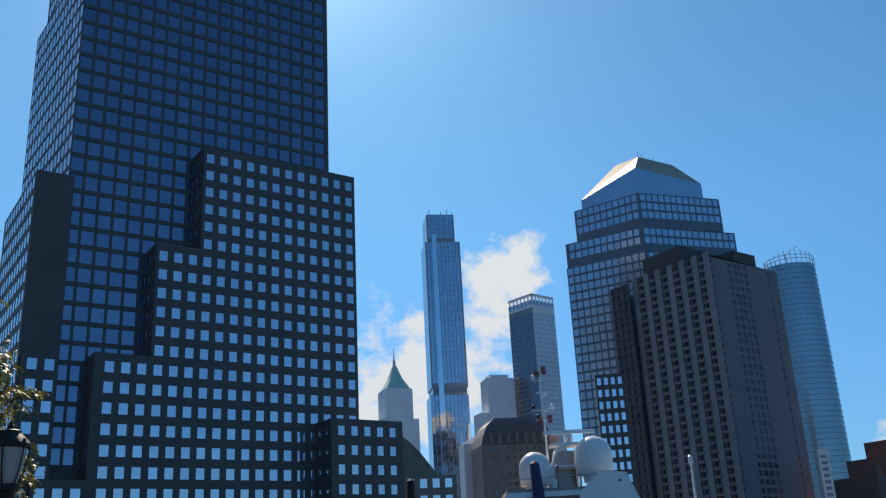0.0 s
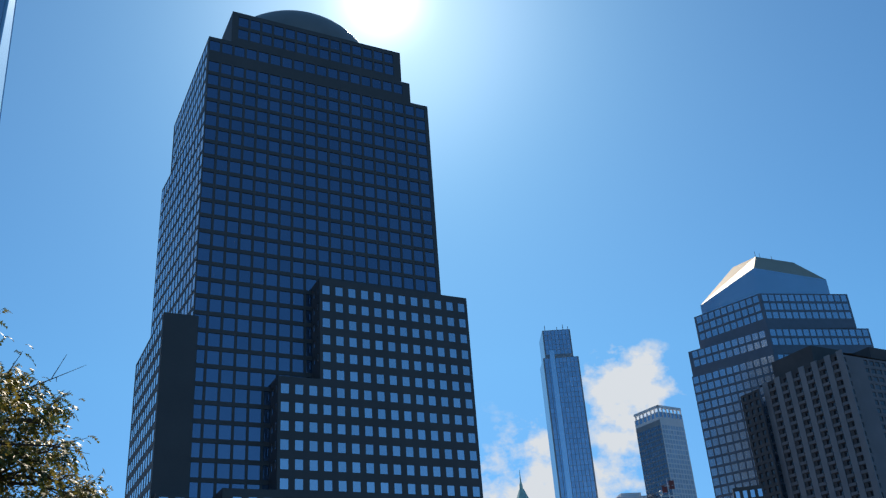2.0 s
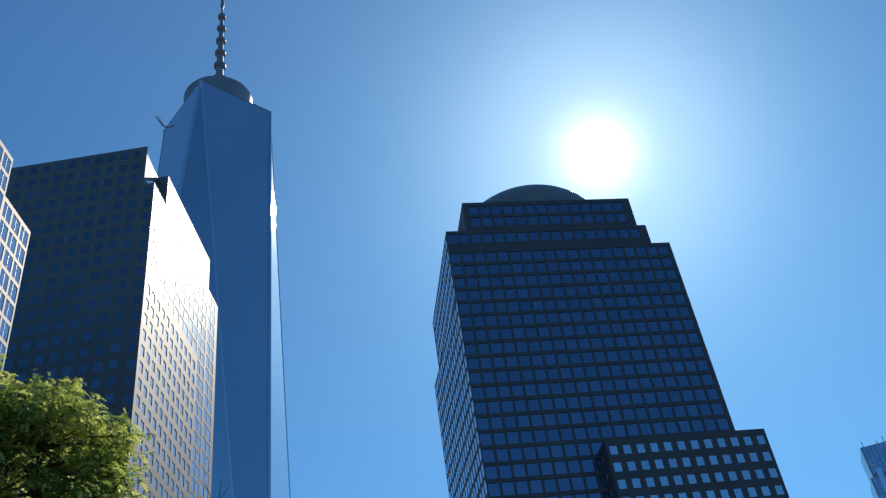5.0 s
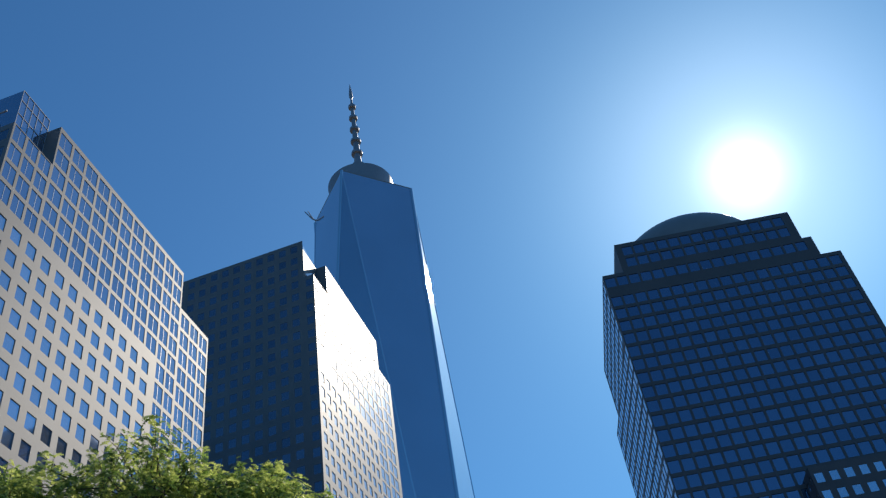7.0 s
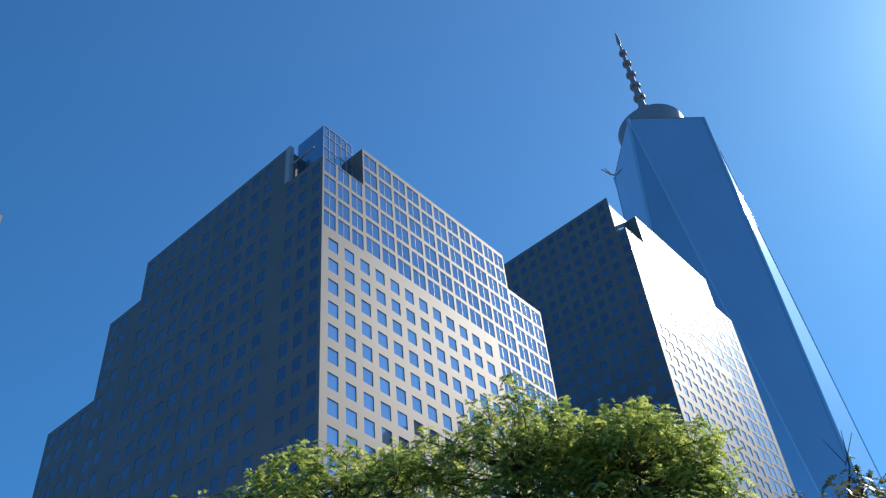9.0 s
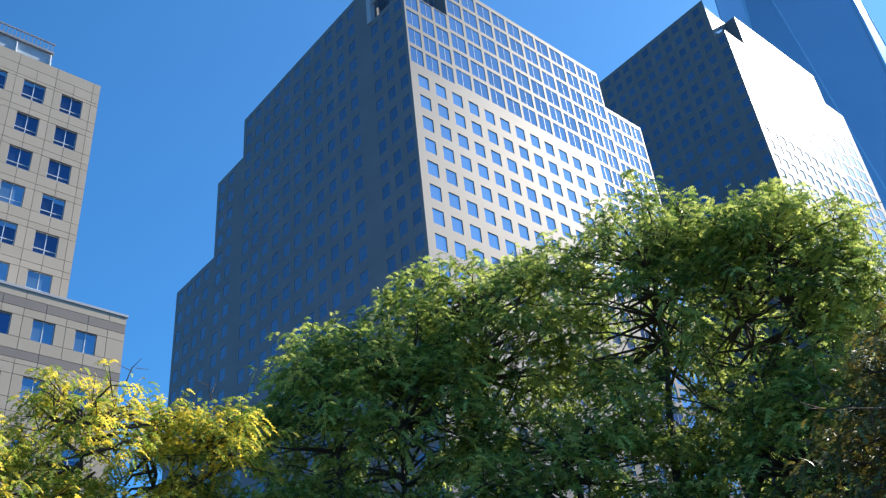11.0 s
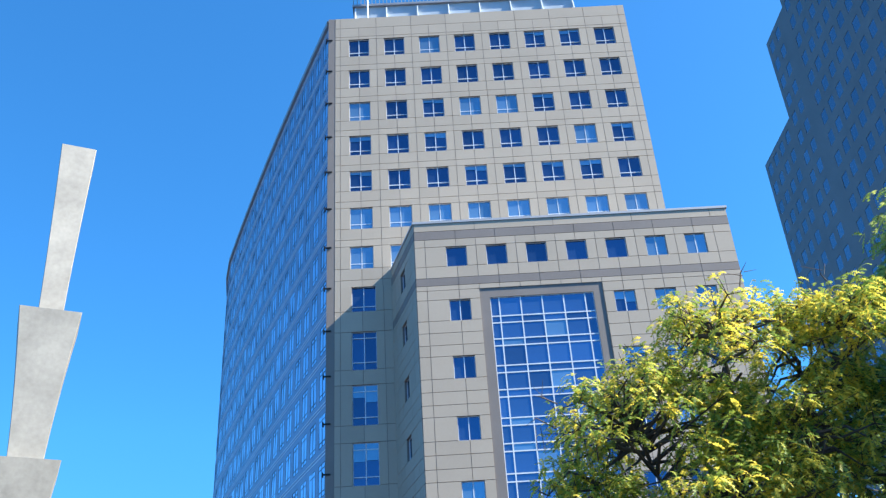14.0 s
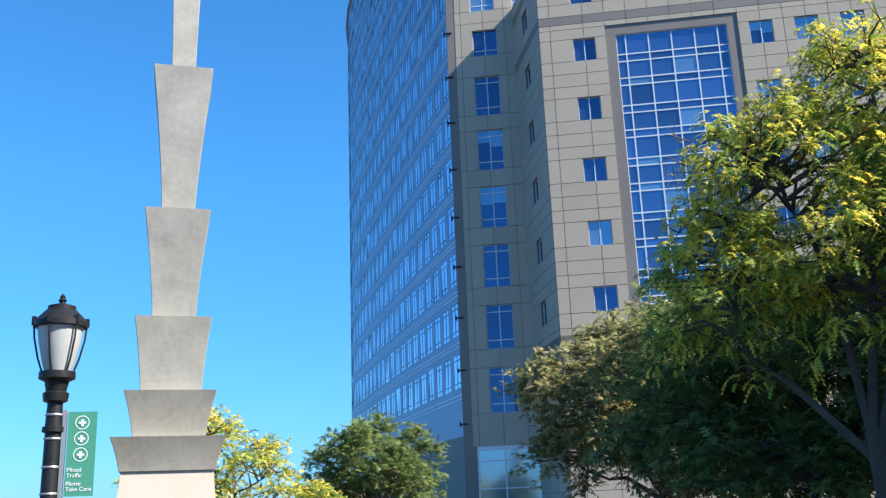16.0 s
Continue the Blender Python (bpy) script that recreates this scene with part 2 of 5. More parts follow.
GREEN_LEAF = leaf_mat("mid-green locust leaves", (0.065, 0.125, 0.03), (0.215, 0.32, 0.065), (0.56, 0.62, 0.16), 0.5)
YELLOW_LEAF = leaf_mat("yellowing locust leaves", (0.10, 0.19, 0.03), (0.36, 0.45, 0.08), (0.84, 0.68, 0.09), 0.5)
OLIVE_LEAF = leaf_mat("olive autumn leaves", (0.04, 0.065, 0.02), (0.10, 0.125, 0.035), (0.27, 0.22, 0.05), 0.28)
DARK_LEAF = leaf_mat("dark green oak leaves", (0.05, 0.10, 0.03), (0.14, 0.21, 0.065), (0.28, 0.33, 0.11))
PALE_LEAF = leaf_mat("pale olive autumn leaves", (0.085, 0.115, 0.045), (0.22, 0.235, 0.095), (0.46, 0.40, 0.17))


# ---- mesh tools ----
def mesh_of(name, verts, faces, material, smooth=False):
    me = bpy.data.meshes.new(name)
    me.from_pydata([tuple(v) for v in verts], [], faces)
    me.materials.append(material)
    me.update()
    if smooth:
        me.polygons.foreach_set("use_smooth", [True] * len(me.polygons))
        me.set_sharp_from_angle(angle=radians(38))
    return me


def put(name, me, parent=None, m=None, label=""):
    ob = new(name, me)
    if parent is not None:
        ob.parent = parent
    if m is not None:
        ob.matrix_basis = m
    if label:
        ob["label"] = label
    return ob


def part(name, shape, material, parent, label="", m=None):
    """One mesh object under a thing, from a Shape."""
    return put(name, mesh_of(name, shape.v, shape.f, material, shape.round), parent, m, label)


class Shape:
    def __init__(self):
        self.v, self.f, self.round = [], [], False

    def quad(self, a, b, c, d):
        i = len(self.v)
        self.v += [a, b, c, d]
        self.f.append((i, i + 1, i + 2, i + 3))

    def poly(self, pts):
        i = len(self.v)
        self.v += pts
        self.f.append(tuple(range(i, i + len(pts))))

    def box(self, x0, x1, y0, y1, z0, z1):
        return self.prism([(x0, y0), (x1, y0), (x1, y1), (x0, y1)], z0, z1)

    def prism(self, foot, z0, z1, top=None):
        """Upright block over a footprint that runs anticlockwise; top: another footprint for the upper end."""
        i, n = len(self.v), len(foot)
        self.v += [(x, y, z0) for x, y in foot] + [(x, y, z1) for x, y in (top or foot)]
        self.f += [(i + k, i + (k + 1) % n, i + n + (k + 1) % n, i + n + k) for k in range(n)]
        self.f += [tuple(i + n + k for k in range(n)), tuple(i + n - 1 - k for k in range(n))]
        return self

    def lathe(self, profile, seg=16, cx=0.0, cy=0.0, cap=True):
        self.round = True
        """A turned form; profile: (radius, z) from below."""
        i = len(self.v)
        for r, z in profile:
            self.v += [(cx + r * math.cos(2 * math.pi * k / seg), cy + r * math.sin(2 * math.pi * k / seg), z) for k in range(seg)]
        for j in range(len(profile) - 1):
            for k in range(seg):
                a, b = i + j * seg + k, i + j * seg + (k + 1) % seg
                self.f.append((a, b, b + seg, a + seg))
        if cap:
            self.f.append(tuple(i + seg - 1 - k for k in range(seg)))
            self.f.append(tuple(i + (len(profile) - 1) * seg + k for k in range(seg)))
        return self

    def tube(self, pts, radii, seg=7):
        """A bent, tapering round bar."""
        i = len(self.v)
        pts = [Vector(p) for p in pts]
        for j, p in enumerate(pts):
            way = (pts[min(j + 1, len(pts) - 1)] - pts[max(j - 1, 0)]).normalized()
            side = way.cross(Vector((0.31, 0.17, 0.93)) if abs(way.z) < 0.9 else Vector((1, 0.1, 0))).normalized()
            up = side.cross(way)
            for k in range(seg):
                a = 2 * math.pi * k / seg
                self.v.append(tuple(p + (side * math.cos(a) + up * math.sin(a)) * radii[j]))
        for j in range(len(pts) - 1):
            for k in range(seg):
                a, b = i + j * seg + k, i + j * seg + (k + 1) % seg
                self.f.append((a, b, b + seg, a + seg))
        self.f.append(tuple(i + (len(pts) - 1) * seg + k for k in range(seg)))
        return self


def thing(name, m, label, category, group=""):
    ob = new(name)
    ob.empty_display_size = 0.5
    ob.matrix_basis = m
    return tagged(ob, label, category, group)


RNG = random.Random(7)
PANES = {}


def pane_mesh(w, h, material):
    key = (round(w, 2), round(h, 2), material.name)
    if key not in PANES:
        s = Shape()
        s.quad((-w / 2, 0, -h / 2), (w / 2, 0, -h / 2), (w / 2, 0, h / 2), (-w / 2, 0, h / 2))
        PANES[key] = mesh_of("window", s.v, s.f, material)
    return PANES[key]


def facade(parent, p0, p1, z0, z1, bay, storey, win, wall, glass, deep=0.14, single=(1e9, -1e9), left=None, top=0.8, name="wall", tilt=0.35, bars=None):
    """A wall from p0 to p1 (outside on its right hand) with a real opening in each bay and storey, counted from the top and from p0.
    win: the opening's share of the bay's width and of the storey's height; single: the heights between which each pane is its own object."""
    p0, p1 = Vector((*p0, 0)), Vector((*p1, 0))
    W = (p1 - p0).length
    a = (p1 - p0) / W
    n = Vector((a.y, -a.x, 0))
    cols = max(1, int((W + 0.02) / bay))
    off = (W - cols * bay) / 2 if left is None else left
    cols = max(1, int((W - off + 0.02) / bay))
    ww, wh = bay * win[0], storey * win[1]
    rows = max(1, int((z1 - z0 - top + 0.02) / storey))
    xs = [off + bay * c + (bay - ww) / 2 for c in range(cols)]
    zs = [z1 - top - storey * r - wh for r in range(rows)]
    P = lambda x, z, d=0.0: tuple(p0 + a * x - n * d + Vector((0, 0, z)))
    s, g, v = Shape(), Shape(), Shape()
    upper = z1
    turn = math.degrees(math.atan2(a.y, a.x))
    for z in zs:
        s.quad(P(0, z + wh), P(W, z + wh), P(W, upper), P(0, upper))
        x = 0.0
        for c in xs:
            s.quad(P(x, z), P(c, z), P(c, z + wh), P(x, z + wh))
            e = c + ww
            s.quad(P(c, z), P(e, z), P(e, z, deep), P(c, z, deep))
            s.quad(P(c, z + wh, deep), P(e, z + wh, deep), P(e, z + wh), P(c, z + wh))
            s.quad(P(c, z), P(c, z, deep), P(c, z + wh, deep), P(c, z + wh))
            s.quad(P(e, z, deep), P(e, z), P(e, z + wh), P(e, z + wh, deep))
            tx, tz = RNG.gauss(0, tilt), RNG.gauss(0, tilt)
            if single[0] <= z <= single[1]:
                ob = put("window", pane_mesh(ww, wh, glass), parent)
                ob.matrix_basis = Matrix.Translation(P(c + ww / 2, z + wh / 2, deep - 0.02)) @ pose(0, 0, 0, tz, 0, turn + tx)
            else:
                dx, dz = math.tan(radians(tx)) * ww / 2, math.tan(radians(tz)) * wh / 2
                k = deep - 0.02
                g.quad(P(c, z, k - dx - dz), P(e, z, k + dx - dz), P(e, z + wh, k + dx + dz), P(c, z + wh, k - dx + dz))
            if bars:
                b = c + ww * RNG.choice((0.5, 0.5, 0.42))
                v.quad(P(b - 0.035, z, deep * 0.3), P(b + 0.035, z, deep * 0.3), P(b + 0.035, z + wh, deep * 0.3), P(b - 0.035, z + wh, deep * 0.3))
            x = e
        s.quad(P(x, z), P(W, z), P(W, z + wh), P(x, z + wh))
        upper = z
    s.quad(P(0, z0), P(W, z0), P(W, upper), P(0, upper))
    w = part(name, s, wall, parent)
    if g.f:
        tagged(part("window_field", g, glass, parent), kind="stuff")
    if v.f:
        tagged(part("mullion", v, bars, parent), kind="stuff")
    return w


# ---- ground ----
s = Shape()
s.quad((-2500, -2500, 0), (2500, -2500, 0), (2500, 2500, 0), (-2500, 2500, 0))
tagged(put("ground", mesh_of("ground", s.v, s.f, PAVING)), "dark grey paved esplanade and streets round the harbour", "ground", kind="structure")
s = Shape()
s.box(-20, 140, 30, 130, 0.004, 0.05)
s.box(14, 2400, -2400, 29.9, 0.004, 0.05)
tagged(put("water", mesh_of("water", s.v, s.f, WATER)), "dark rippled water of the marina and river", "water", kind="structure")

BAY, STOREY = 3.41, 4.375

# ---- the domed office tower ----
dome_tower = thing("office_tower", pose(-74.8, 198.3, 0, 0, 0, 33.85), "stepped granite and glass office tower with domed roof", "building")
PUNCH, WIDE = (0.57, 0.55), (0.82, 0.76)
V0, EDGE = -6.0, 63.75
near = (20, 50)
LEVEL = [23.5, 49.8, 76.05, 102.3]
facade(dome_tower, (-9.6, V0), (0.8, V0), 0, LEVEL[0], BAY, STOREY, PUNCH, SHADE_GRANITE, COATED, single=(0, 30), top=1.75)
facade(dome_tower, (0.8, V0), (EDGE - 15 * BAY, V0), 0, LEVEL[1], BAY, STOREY, PUNCH, SHADE_GRANITE, COATED, left=1.5, single=near, top=1.75)
facade(dome_tower, (EDGE - 15 * BAY, V0), (EDGE - 12 * BAY, V0), 0, LEVEL[2], BAY, STOREY, PUNCH, SHADE_GRANITE, COATED, left=0.0, single=near, top=1.75)
facade(dome_tower, (EDGE - 12 * BAY, V0), (EDGE, V0), 0, LEVEL[3], BAY, STOREY, PUNCH, SHADE_GRANITE, COATED, left=0.0, single=near, top=1.75)
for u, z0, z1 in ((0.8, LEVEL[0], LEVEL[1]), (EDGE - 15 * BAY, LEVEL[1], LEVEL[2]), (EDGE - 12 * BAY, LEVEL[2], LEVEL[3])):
    facade(dome_tower, (u, 0), (u, V0), z0, z1, 2.9, STOREY, (0.4, 0.45), SHADE_GRANITE, COATED, top=1.75)
s = Shape()
for u0, u1, z in ((-9.6, 0.8, LEVEL[0]), (0.8, EDGE - 15 * BAY, LEVEL[1]), (EDGE - 15 * BAY, EDGE - 12 * BAY, LEVEL[2]), (EDGE - 12 * BAY, EDGE, LEVEL[3])):
    s.quad((u0, V0, z), (u1, V0, z), (u1, 0, z), (u0, 0, z))
s.quad((EDGE, V0, 0), (EDGE, 40, 0), (EDGE, 40, 102.3), (EDGE, V0, 102.3))
s.quad((59.4, 0, 102.3), (EDGE, 0, 102.3), (EDGE, 40, 102.3), (59.4, 40, 102.3))
part("terrace", s, SHADE_GRANITE, dome_tower)
facade(dome_tower, (-6.2, 0), (59.4, 0), 24, 167.2, BAY, STOREY, WIDE, SHADE_GRANITE, TINTED, deep=0.2, left=0.0, top=1.2)
facade(dome_tower, (-6.2, 0), (53.9, 0), 167.2, 174.2, BAY, STOREY, WIDE, SHADE_GRANITE, TINTED, deep=0.2, left=0.0, top=1.2)
facade(dome_tower, (-0.1, 0), (51.3, 0), 174.2, 185.0, BAY, STOREY, WIDE, SHADE_GRANITE, TINTED, deep=0.2, left=1.55, top=1.4)
facade(dome_tower, (-8.3, 46), (-6.2, 0), 60, 150.5, BAY * 0.9, STOREY, (0.74, 0.74), SHADE_GRANITE, COATED, deep=0.06)
facade(dome_tower, (-6.2, 46), (-6.2, 0), 150.5, 174.2, BAY * 0.9, STOREY, (0.74, 0.74), SHADE_GRANITE, COATED, deep=0.06)
s = Shape()
s.box(-4.9, 53.8, 0.25, 44, 167.2, 174.2)
s.box(0.0, 51.2, 0.25, 51, 174.2, 185.0)
s.prism([(59.4, 0.0), (59.4, 50), (-5.0, 50), (-5.0, 49.9), (59.3, 49.9), (59.3, 0.0)], 0, 167.2)
s.quad((-5, 0, 167.2), (59.4, 0, 167.2), (59.4, 50, 167.2), (-5, 50, 167.2))
part("parapet", s, SHADE_GRANITE, dome_tower)
s = Shape()
prof = [(25.4 * math.cos(a), 185.0 + 19.4 * math.sin(a)) for a in [radians(k * 6) for k in range(15)]] + [(0.05, 204.4)]
s.lathe(prof, 64, 25.6, 25.6)
part("dome", s, LEAD, dome_tower, "shallow metal and glass dome")
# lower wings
facade(dome_tower, (-13.0, 36), (-13.0, -0.4), 0, 91.0, BAY * 0.9, STOREY, (0.66, 0.62), SHADE_GRANITE, COATED, deep=0.06)
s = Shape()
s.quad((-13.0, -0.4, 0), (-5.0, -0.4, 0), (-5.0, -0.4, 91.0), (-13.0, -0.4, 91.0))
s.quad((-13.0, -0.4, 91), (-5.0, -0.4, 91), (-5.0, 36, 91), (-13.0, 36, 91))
part("wing", s, SHADE_GRANITE, dome_tower)
facade(dome_tower, (-12.5, -3.0), (-5.6, -3.0), 0, 49.0, BAY, STOREY, PUNCH, SHADE_GRANITE, COATED, single=(0, 50))
facade(dome_tower, (-12.5, 30), (-12.5, -3.0), 0, 49.0, BAY, STOREY, PUNCH, SHADE_GRANITE, COATED)
s = Shape()
s.quad((-12.5, -3, 49), (-5.6, -3, 49), (-5.6, 0, 49), (-12.5, 0, 49))
s.quad((-5.6, -3, 24), (-5.6, 0, 24), (-5.6, 0, 49), (-5.6, -3, 49))
part("wing", s, SHADE_GRANITE, dome_tower)

# low wing beside the tower's foot
annex = thing("low_office_block", pose(-74.8, 198.3, 0, 0, 0, 33.85), "low granite office wing beside the tower, darkened as in shade", "building")
facade(annex, (52.0, -14), (71.0, -14), 0, 37.0, BAY, STOREY * 1.0, (0.5, 0.5), SHADE_GRANITE, COATED, single=(0, 60), top=1.6)
facade(annex, (52.0, -6.1), (52.0, -14), 0, 37.0, BAY, STOREY, (0.4, 0.4), SHADE_GRANITE, COATED, top=1.6)
s = Shape()
s.quad((52, -14, 37), (71, -14, 37), (71, 10, 37), (52, 10, 37))
s.quad((71, -14, 0), (71, 10, 0), (71, 10, 37), (71, -14, 37))
part("roof", s, ROOFING, annex)

hall = thing("vaulted_hall", pose(-10.5, 262, 0, 0, 0, 12), "low granite hall with a green copper vaulted roof", "building")
facade(hall, (-4, -8), (14, -8), 0, 27, 3.4, 4.3, PUNCH, GRANITE, COATED)
s = Shape()
k = 10
arc = [(-4 + 13 * j / k, 27 + 11.5 * math.sin(math.pi * (0.5 + 0.5 * j / k))) for j in range(k + 1)]
for (x0, z0), (x1, z1) in zip(arc, arc[1:]):
    s.quad((x0, -8, z0), (x1, -8, z1), (x1, 20, z1), (x0, 20, z0))
s.poly([(x, -8, z) for x, z in reversed(arc)] + [(-4, -8, 27)])
part("roof", s, DULL_COPPER, hall)

# ---- the two granite office blocks towards the north ----
def notched_block(name, origin, angle, label, right, left, roof, notch, split, single, low_glass, high_glass, bar_metal=None):
    """right and left: (length, roof height) steps along the two faces; notch: its two sides and its floor; split: height and length at which the wide glazing begins."""
    b = thing(name, pose(origin[0], origin[1], 0, 0, 0, angle), label, "building")
    nu, nv, nz = notch
    (end, z), lo = right[0], split[1]
    # the sunlit face: punched windows below, wide glazing above and along the far end
    facade(b, (0, 0), (lo, 0), 0, split[0], 3.86, 4.83, (0.6, 0.6), GRANITE, low_glass, left=0.84, top=1.4, single=single)
    facade(b, (0, 0), (nu, 0), split[0], nz, 3.5, 4.75, (0.82, 0.8), GRANITE, high_glass, deep=0.1, bars=bar_metal, left=0.1, top=0.2, single=(0, 999))
    facade(b, (nu, 0), (lo, 0), split[0], z, 4.2, 4.75, (0.84, 0.8), GRANITE, high_glass, deep=0.1, bars=bar_metal, left=0.05, top=1.15, single=(0, 999))
    facade(b, (lo, 0), (end, 0), 0, z, 3.6, 4.75, (0.84, 0.8), GRANITE, high_glass, deep=0.1, bars=bar_metal, left=0.0, top=1.15)
    start = end
    for end, z in right[1:]:
        facade(b, (start, 0), (end, 0), 0, z, 3.86, 4.75, (0.84, 0.8), GRANITE, high_glass, deep=0.1, bars=bar_metal, left=0.1, top=1.15)
        start = end
    # the shaded face: same windows, in glass coloured darker to stand for the shade
    start = 0.0
    for k, (end, z) in enumerate(left):
        if k == 0:
            facade(b, (0, nv), (0, 0), 0, nz, 3.5, 4.83, PUNCH, GRANITE, SHADE_GLASS, top=1.4, deep=0.06)
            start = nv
        facade(b, (0, end), (0, start), 0, z, 3.86, 4.83, PUNCH, GRANITE, SHADE_GLASS, left=0.3, top=1.4, deep=0.06)
        start = end
    far_u, far_v = right[-1][0], left[-1][0]
    s = Shape()
    u0, v0 = right[0][0], left[0][0]
    # roof slabs and the walls of the steps
    s.quad((nu, 0, roof), (u0, 0, roof), (u0, v0, roof), (nu, v0, roof))
    s.quad((0, nv, roof), (nu, nv, roof), (nu, v0, roof), (0, v0, roof))
    s.quad((0, 0, nz), (nu, 0, nz), (nu, nv, nz), (0, nv, nz))
    s.quad((nu, nv, nz), (nu, 0, nz), (nu, 0, roof), (nu, nv, roof))
    s.quad((0, nv, nz), (nu, nv, nz), (nu, nv, roof), (0, nv, roof))
    for (e0, z_hi), (e1, z_lo) in zip(right, right[1:]):
        s.quad((e0, 0, z_lo), (e0, v0, z_lo), (e0, v0, z_hi), (e0, 0, z_hi))
        s.quad((e0, 0, z_lo), (e1, 0, z_lo), (e1, v0, z_lo), (e0, v0, z_lo))
    for (e0, z_hi), (e1, z_lo) in zip(left, left[1:]):
        s.quad((0, e0, z_lo), (far_u, e0, z_lo), (far_u, e0, z_hi), (0, e0, z_hi))
        s.quad((0, e0, z_lo), (far_u, e0, z_lo), (far_u, e1, z_lo), (0, e1, z_lo))
    s.quad((far_u, 0, 0), (far_u, far_v, 0), (far_u, far_v, min(left[-1][1], right[-1][1])), (far_u, 0, right[-1][1]))
    s.quad((far_u, far_v, 0), (0, far_v, 0), (0, far_v, left[-1][1]), (far_u, far_v, left[-1][1]))
    part("roof", s, GRANITE, b)
    return b


stone_block = notched_block("office_block", (-109.5, 40.2), 113.2, "pale granite office block with stepped side and notched corner",
                            [(56.0, 150.0), (67.9, 139.8)], [(56.7, 150.0), (67.7, 139.0), (84.4, 118.8)], 150.0, (10.7, 10.6, 139.0), (119.7, 48.6), (70, 120), COATED, CURTAIN, MULLION)
s = Shape()
for x0, x1 in ((2.8, 10.6),):
    s.quad((2.8, 3.0, 139), (10.6, 3.0, 139), (10.6, 3.0, 153.2), (2.8, 3.0, 153.2))
    s.quad((2.8, 10.5, 139), (2.8, 3.0, 139), (2.8, 3.0, 153.2), (2.8, 10.5, 153.2))
    s.quad((2.8, 3.0, 153.2), (10.6, 3.0, 153.2), (10.6, 10.5, 153.2), (2.8, 10.5, 153.2))
lantern = part("glazed_corner", s, CURTAIN, stone_block, "dark glass rooftop corner")
s = Shape()
for k in range(6):
    x = 2.8 + 7.8 * k / 5
    s.box(x - 0.05, x + 0.05, 2.9, 2.99, 139, 153.3)
for z in (142.8, 146.6, 150.4, 153.2):
    s.box(2.75, 10.6, 2.9, 2.99, z - 0.06, z + 0.06)
part("mullion", s, MULLION, lantern)
s = Shape()
s.box(-0.2, 0.8, 9.4, 10.6, 139, 149.8)
s.box(0.3, 0.6, 3.0, 10.0, 144.2, 144.5)
part("corner_post", s, MULLION, stone_block)

far_block = notched_block("office_block", (-146.2, 146.3), 112.7, "tall granite office block with bright glazed flank",
                          [(52.1, 205.0), (62.4, 193.0)], [(70.0, 208.5)], 205.0, (9.9, 3.1, 193.2), (160.0, 44.0), (1e9, -1e9), SHEEN_GLASS, SHEEN_GLASS)
s = Shape()
s.poly([(0.6, 3.2, 195.5), (9.9, 0.4, 193.4), (9.9, 3.6, 205.0), (0.6, 3.2, 206.8)])
part("glazed_corner", s, CURTAIN, far_block)
s = Shape()
s.lathe([(0.06, 205.5), (0.04, 208.0)], 6, 1.0, 6.0)
s.lathe([(0.06, 205.5), (0.04, 207.2)], 6, 1.5, 9.0)
part("mast", s, STEEL, far_block)

# ---- the tall tapering tower with the spire ----
spire_tower = thing("skyscraper", pose(-254.1, 297.1, 0, 0, 0, 112.2), "very tall tapering blue glass skyscraper with steel spire", "building")
HB, HT, ZB, ZT = 31.3, 31.3, 20.0, 417.0
base = [(-HB, -36.2), (HB, -36.2), (HB, 36.2), (-HB, 36.2)]
topc = [(0, -HT), (HT, 0), (0, HT), (-HT, 0)]
s = Shape()
s.prism(base, 0, ZB)
part("podium", s, TOWER_GLASS, spire_tower)
for k in range(4):
    b0, b1, t0, t1 = base[k], base[(k + 1) % 4], topc[k], topc[(k + 1) % 4]
    s = Shape()
    s.poly([(*b0, ZB), (*b1, ZB), (*t0, ZT)])
    part("glass_facet", s, TOWER_GLASS, spire_tower)
    s = Shape()
    s.poly([(*b1, ZB), (*t1, ZT), (*t0, ZT)])
    part("glass_facet", s, TOWER_GLASS, spire_tower)
for k in range(4):
    for b, r in ((base[k], 0.9), (base[(k + 1) % 4], 0.3)):
        s = Shape().tube([(*b, ZB), (*topc[k], ZT)], [r, r], 24)
        s.round = True
        part("edge_trim", s, EDGE_STEEL, spire_tower)
s = Shape()
s.prism(topc, ZT, ZT + 1.0)
part("roof", s, ROOFING, spire_tower)
s = Shape()
s.lathe([(18, 417), (19, 426), (20.0, 434), (19, 435), (18, 426), (17, 418)], 40, cap=False)
part("communication_ring", s, STEEL, spire_tower, "dark round steel ring on the roof")
s = Shape()
prof = [(3.4, 418)]
for k in range(8):
    z0 = 428 + k * 12.2
    r = 3.0 - k * 0.28
    prof += [(r, z0), (r + 1.5, z0 + 0.4), (r + 1.5, z0 + 2.6), (r, z0 + 3.0)]
prof += [(0.55, 524), (1.3, 526), (1.2, 531), (0.1, 541)]
s.lathe(prof, 10)
part("spire", s, STEEL, spire_tower, "segmented steel mast with beacon tip")
s = Shape()
s.tube([(0, 29, 417), (-1, 33, 421), (-2, 37, 428)], [0.6, 0.5, 0.3], 5)
s.tube([(-1, 32, 420), (-4, 34, 425)], [0.4, 0.25], 5)
part("roof_davit", s, STEEL, spire_tower)

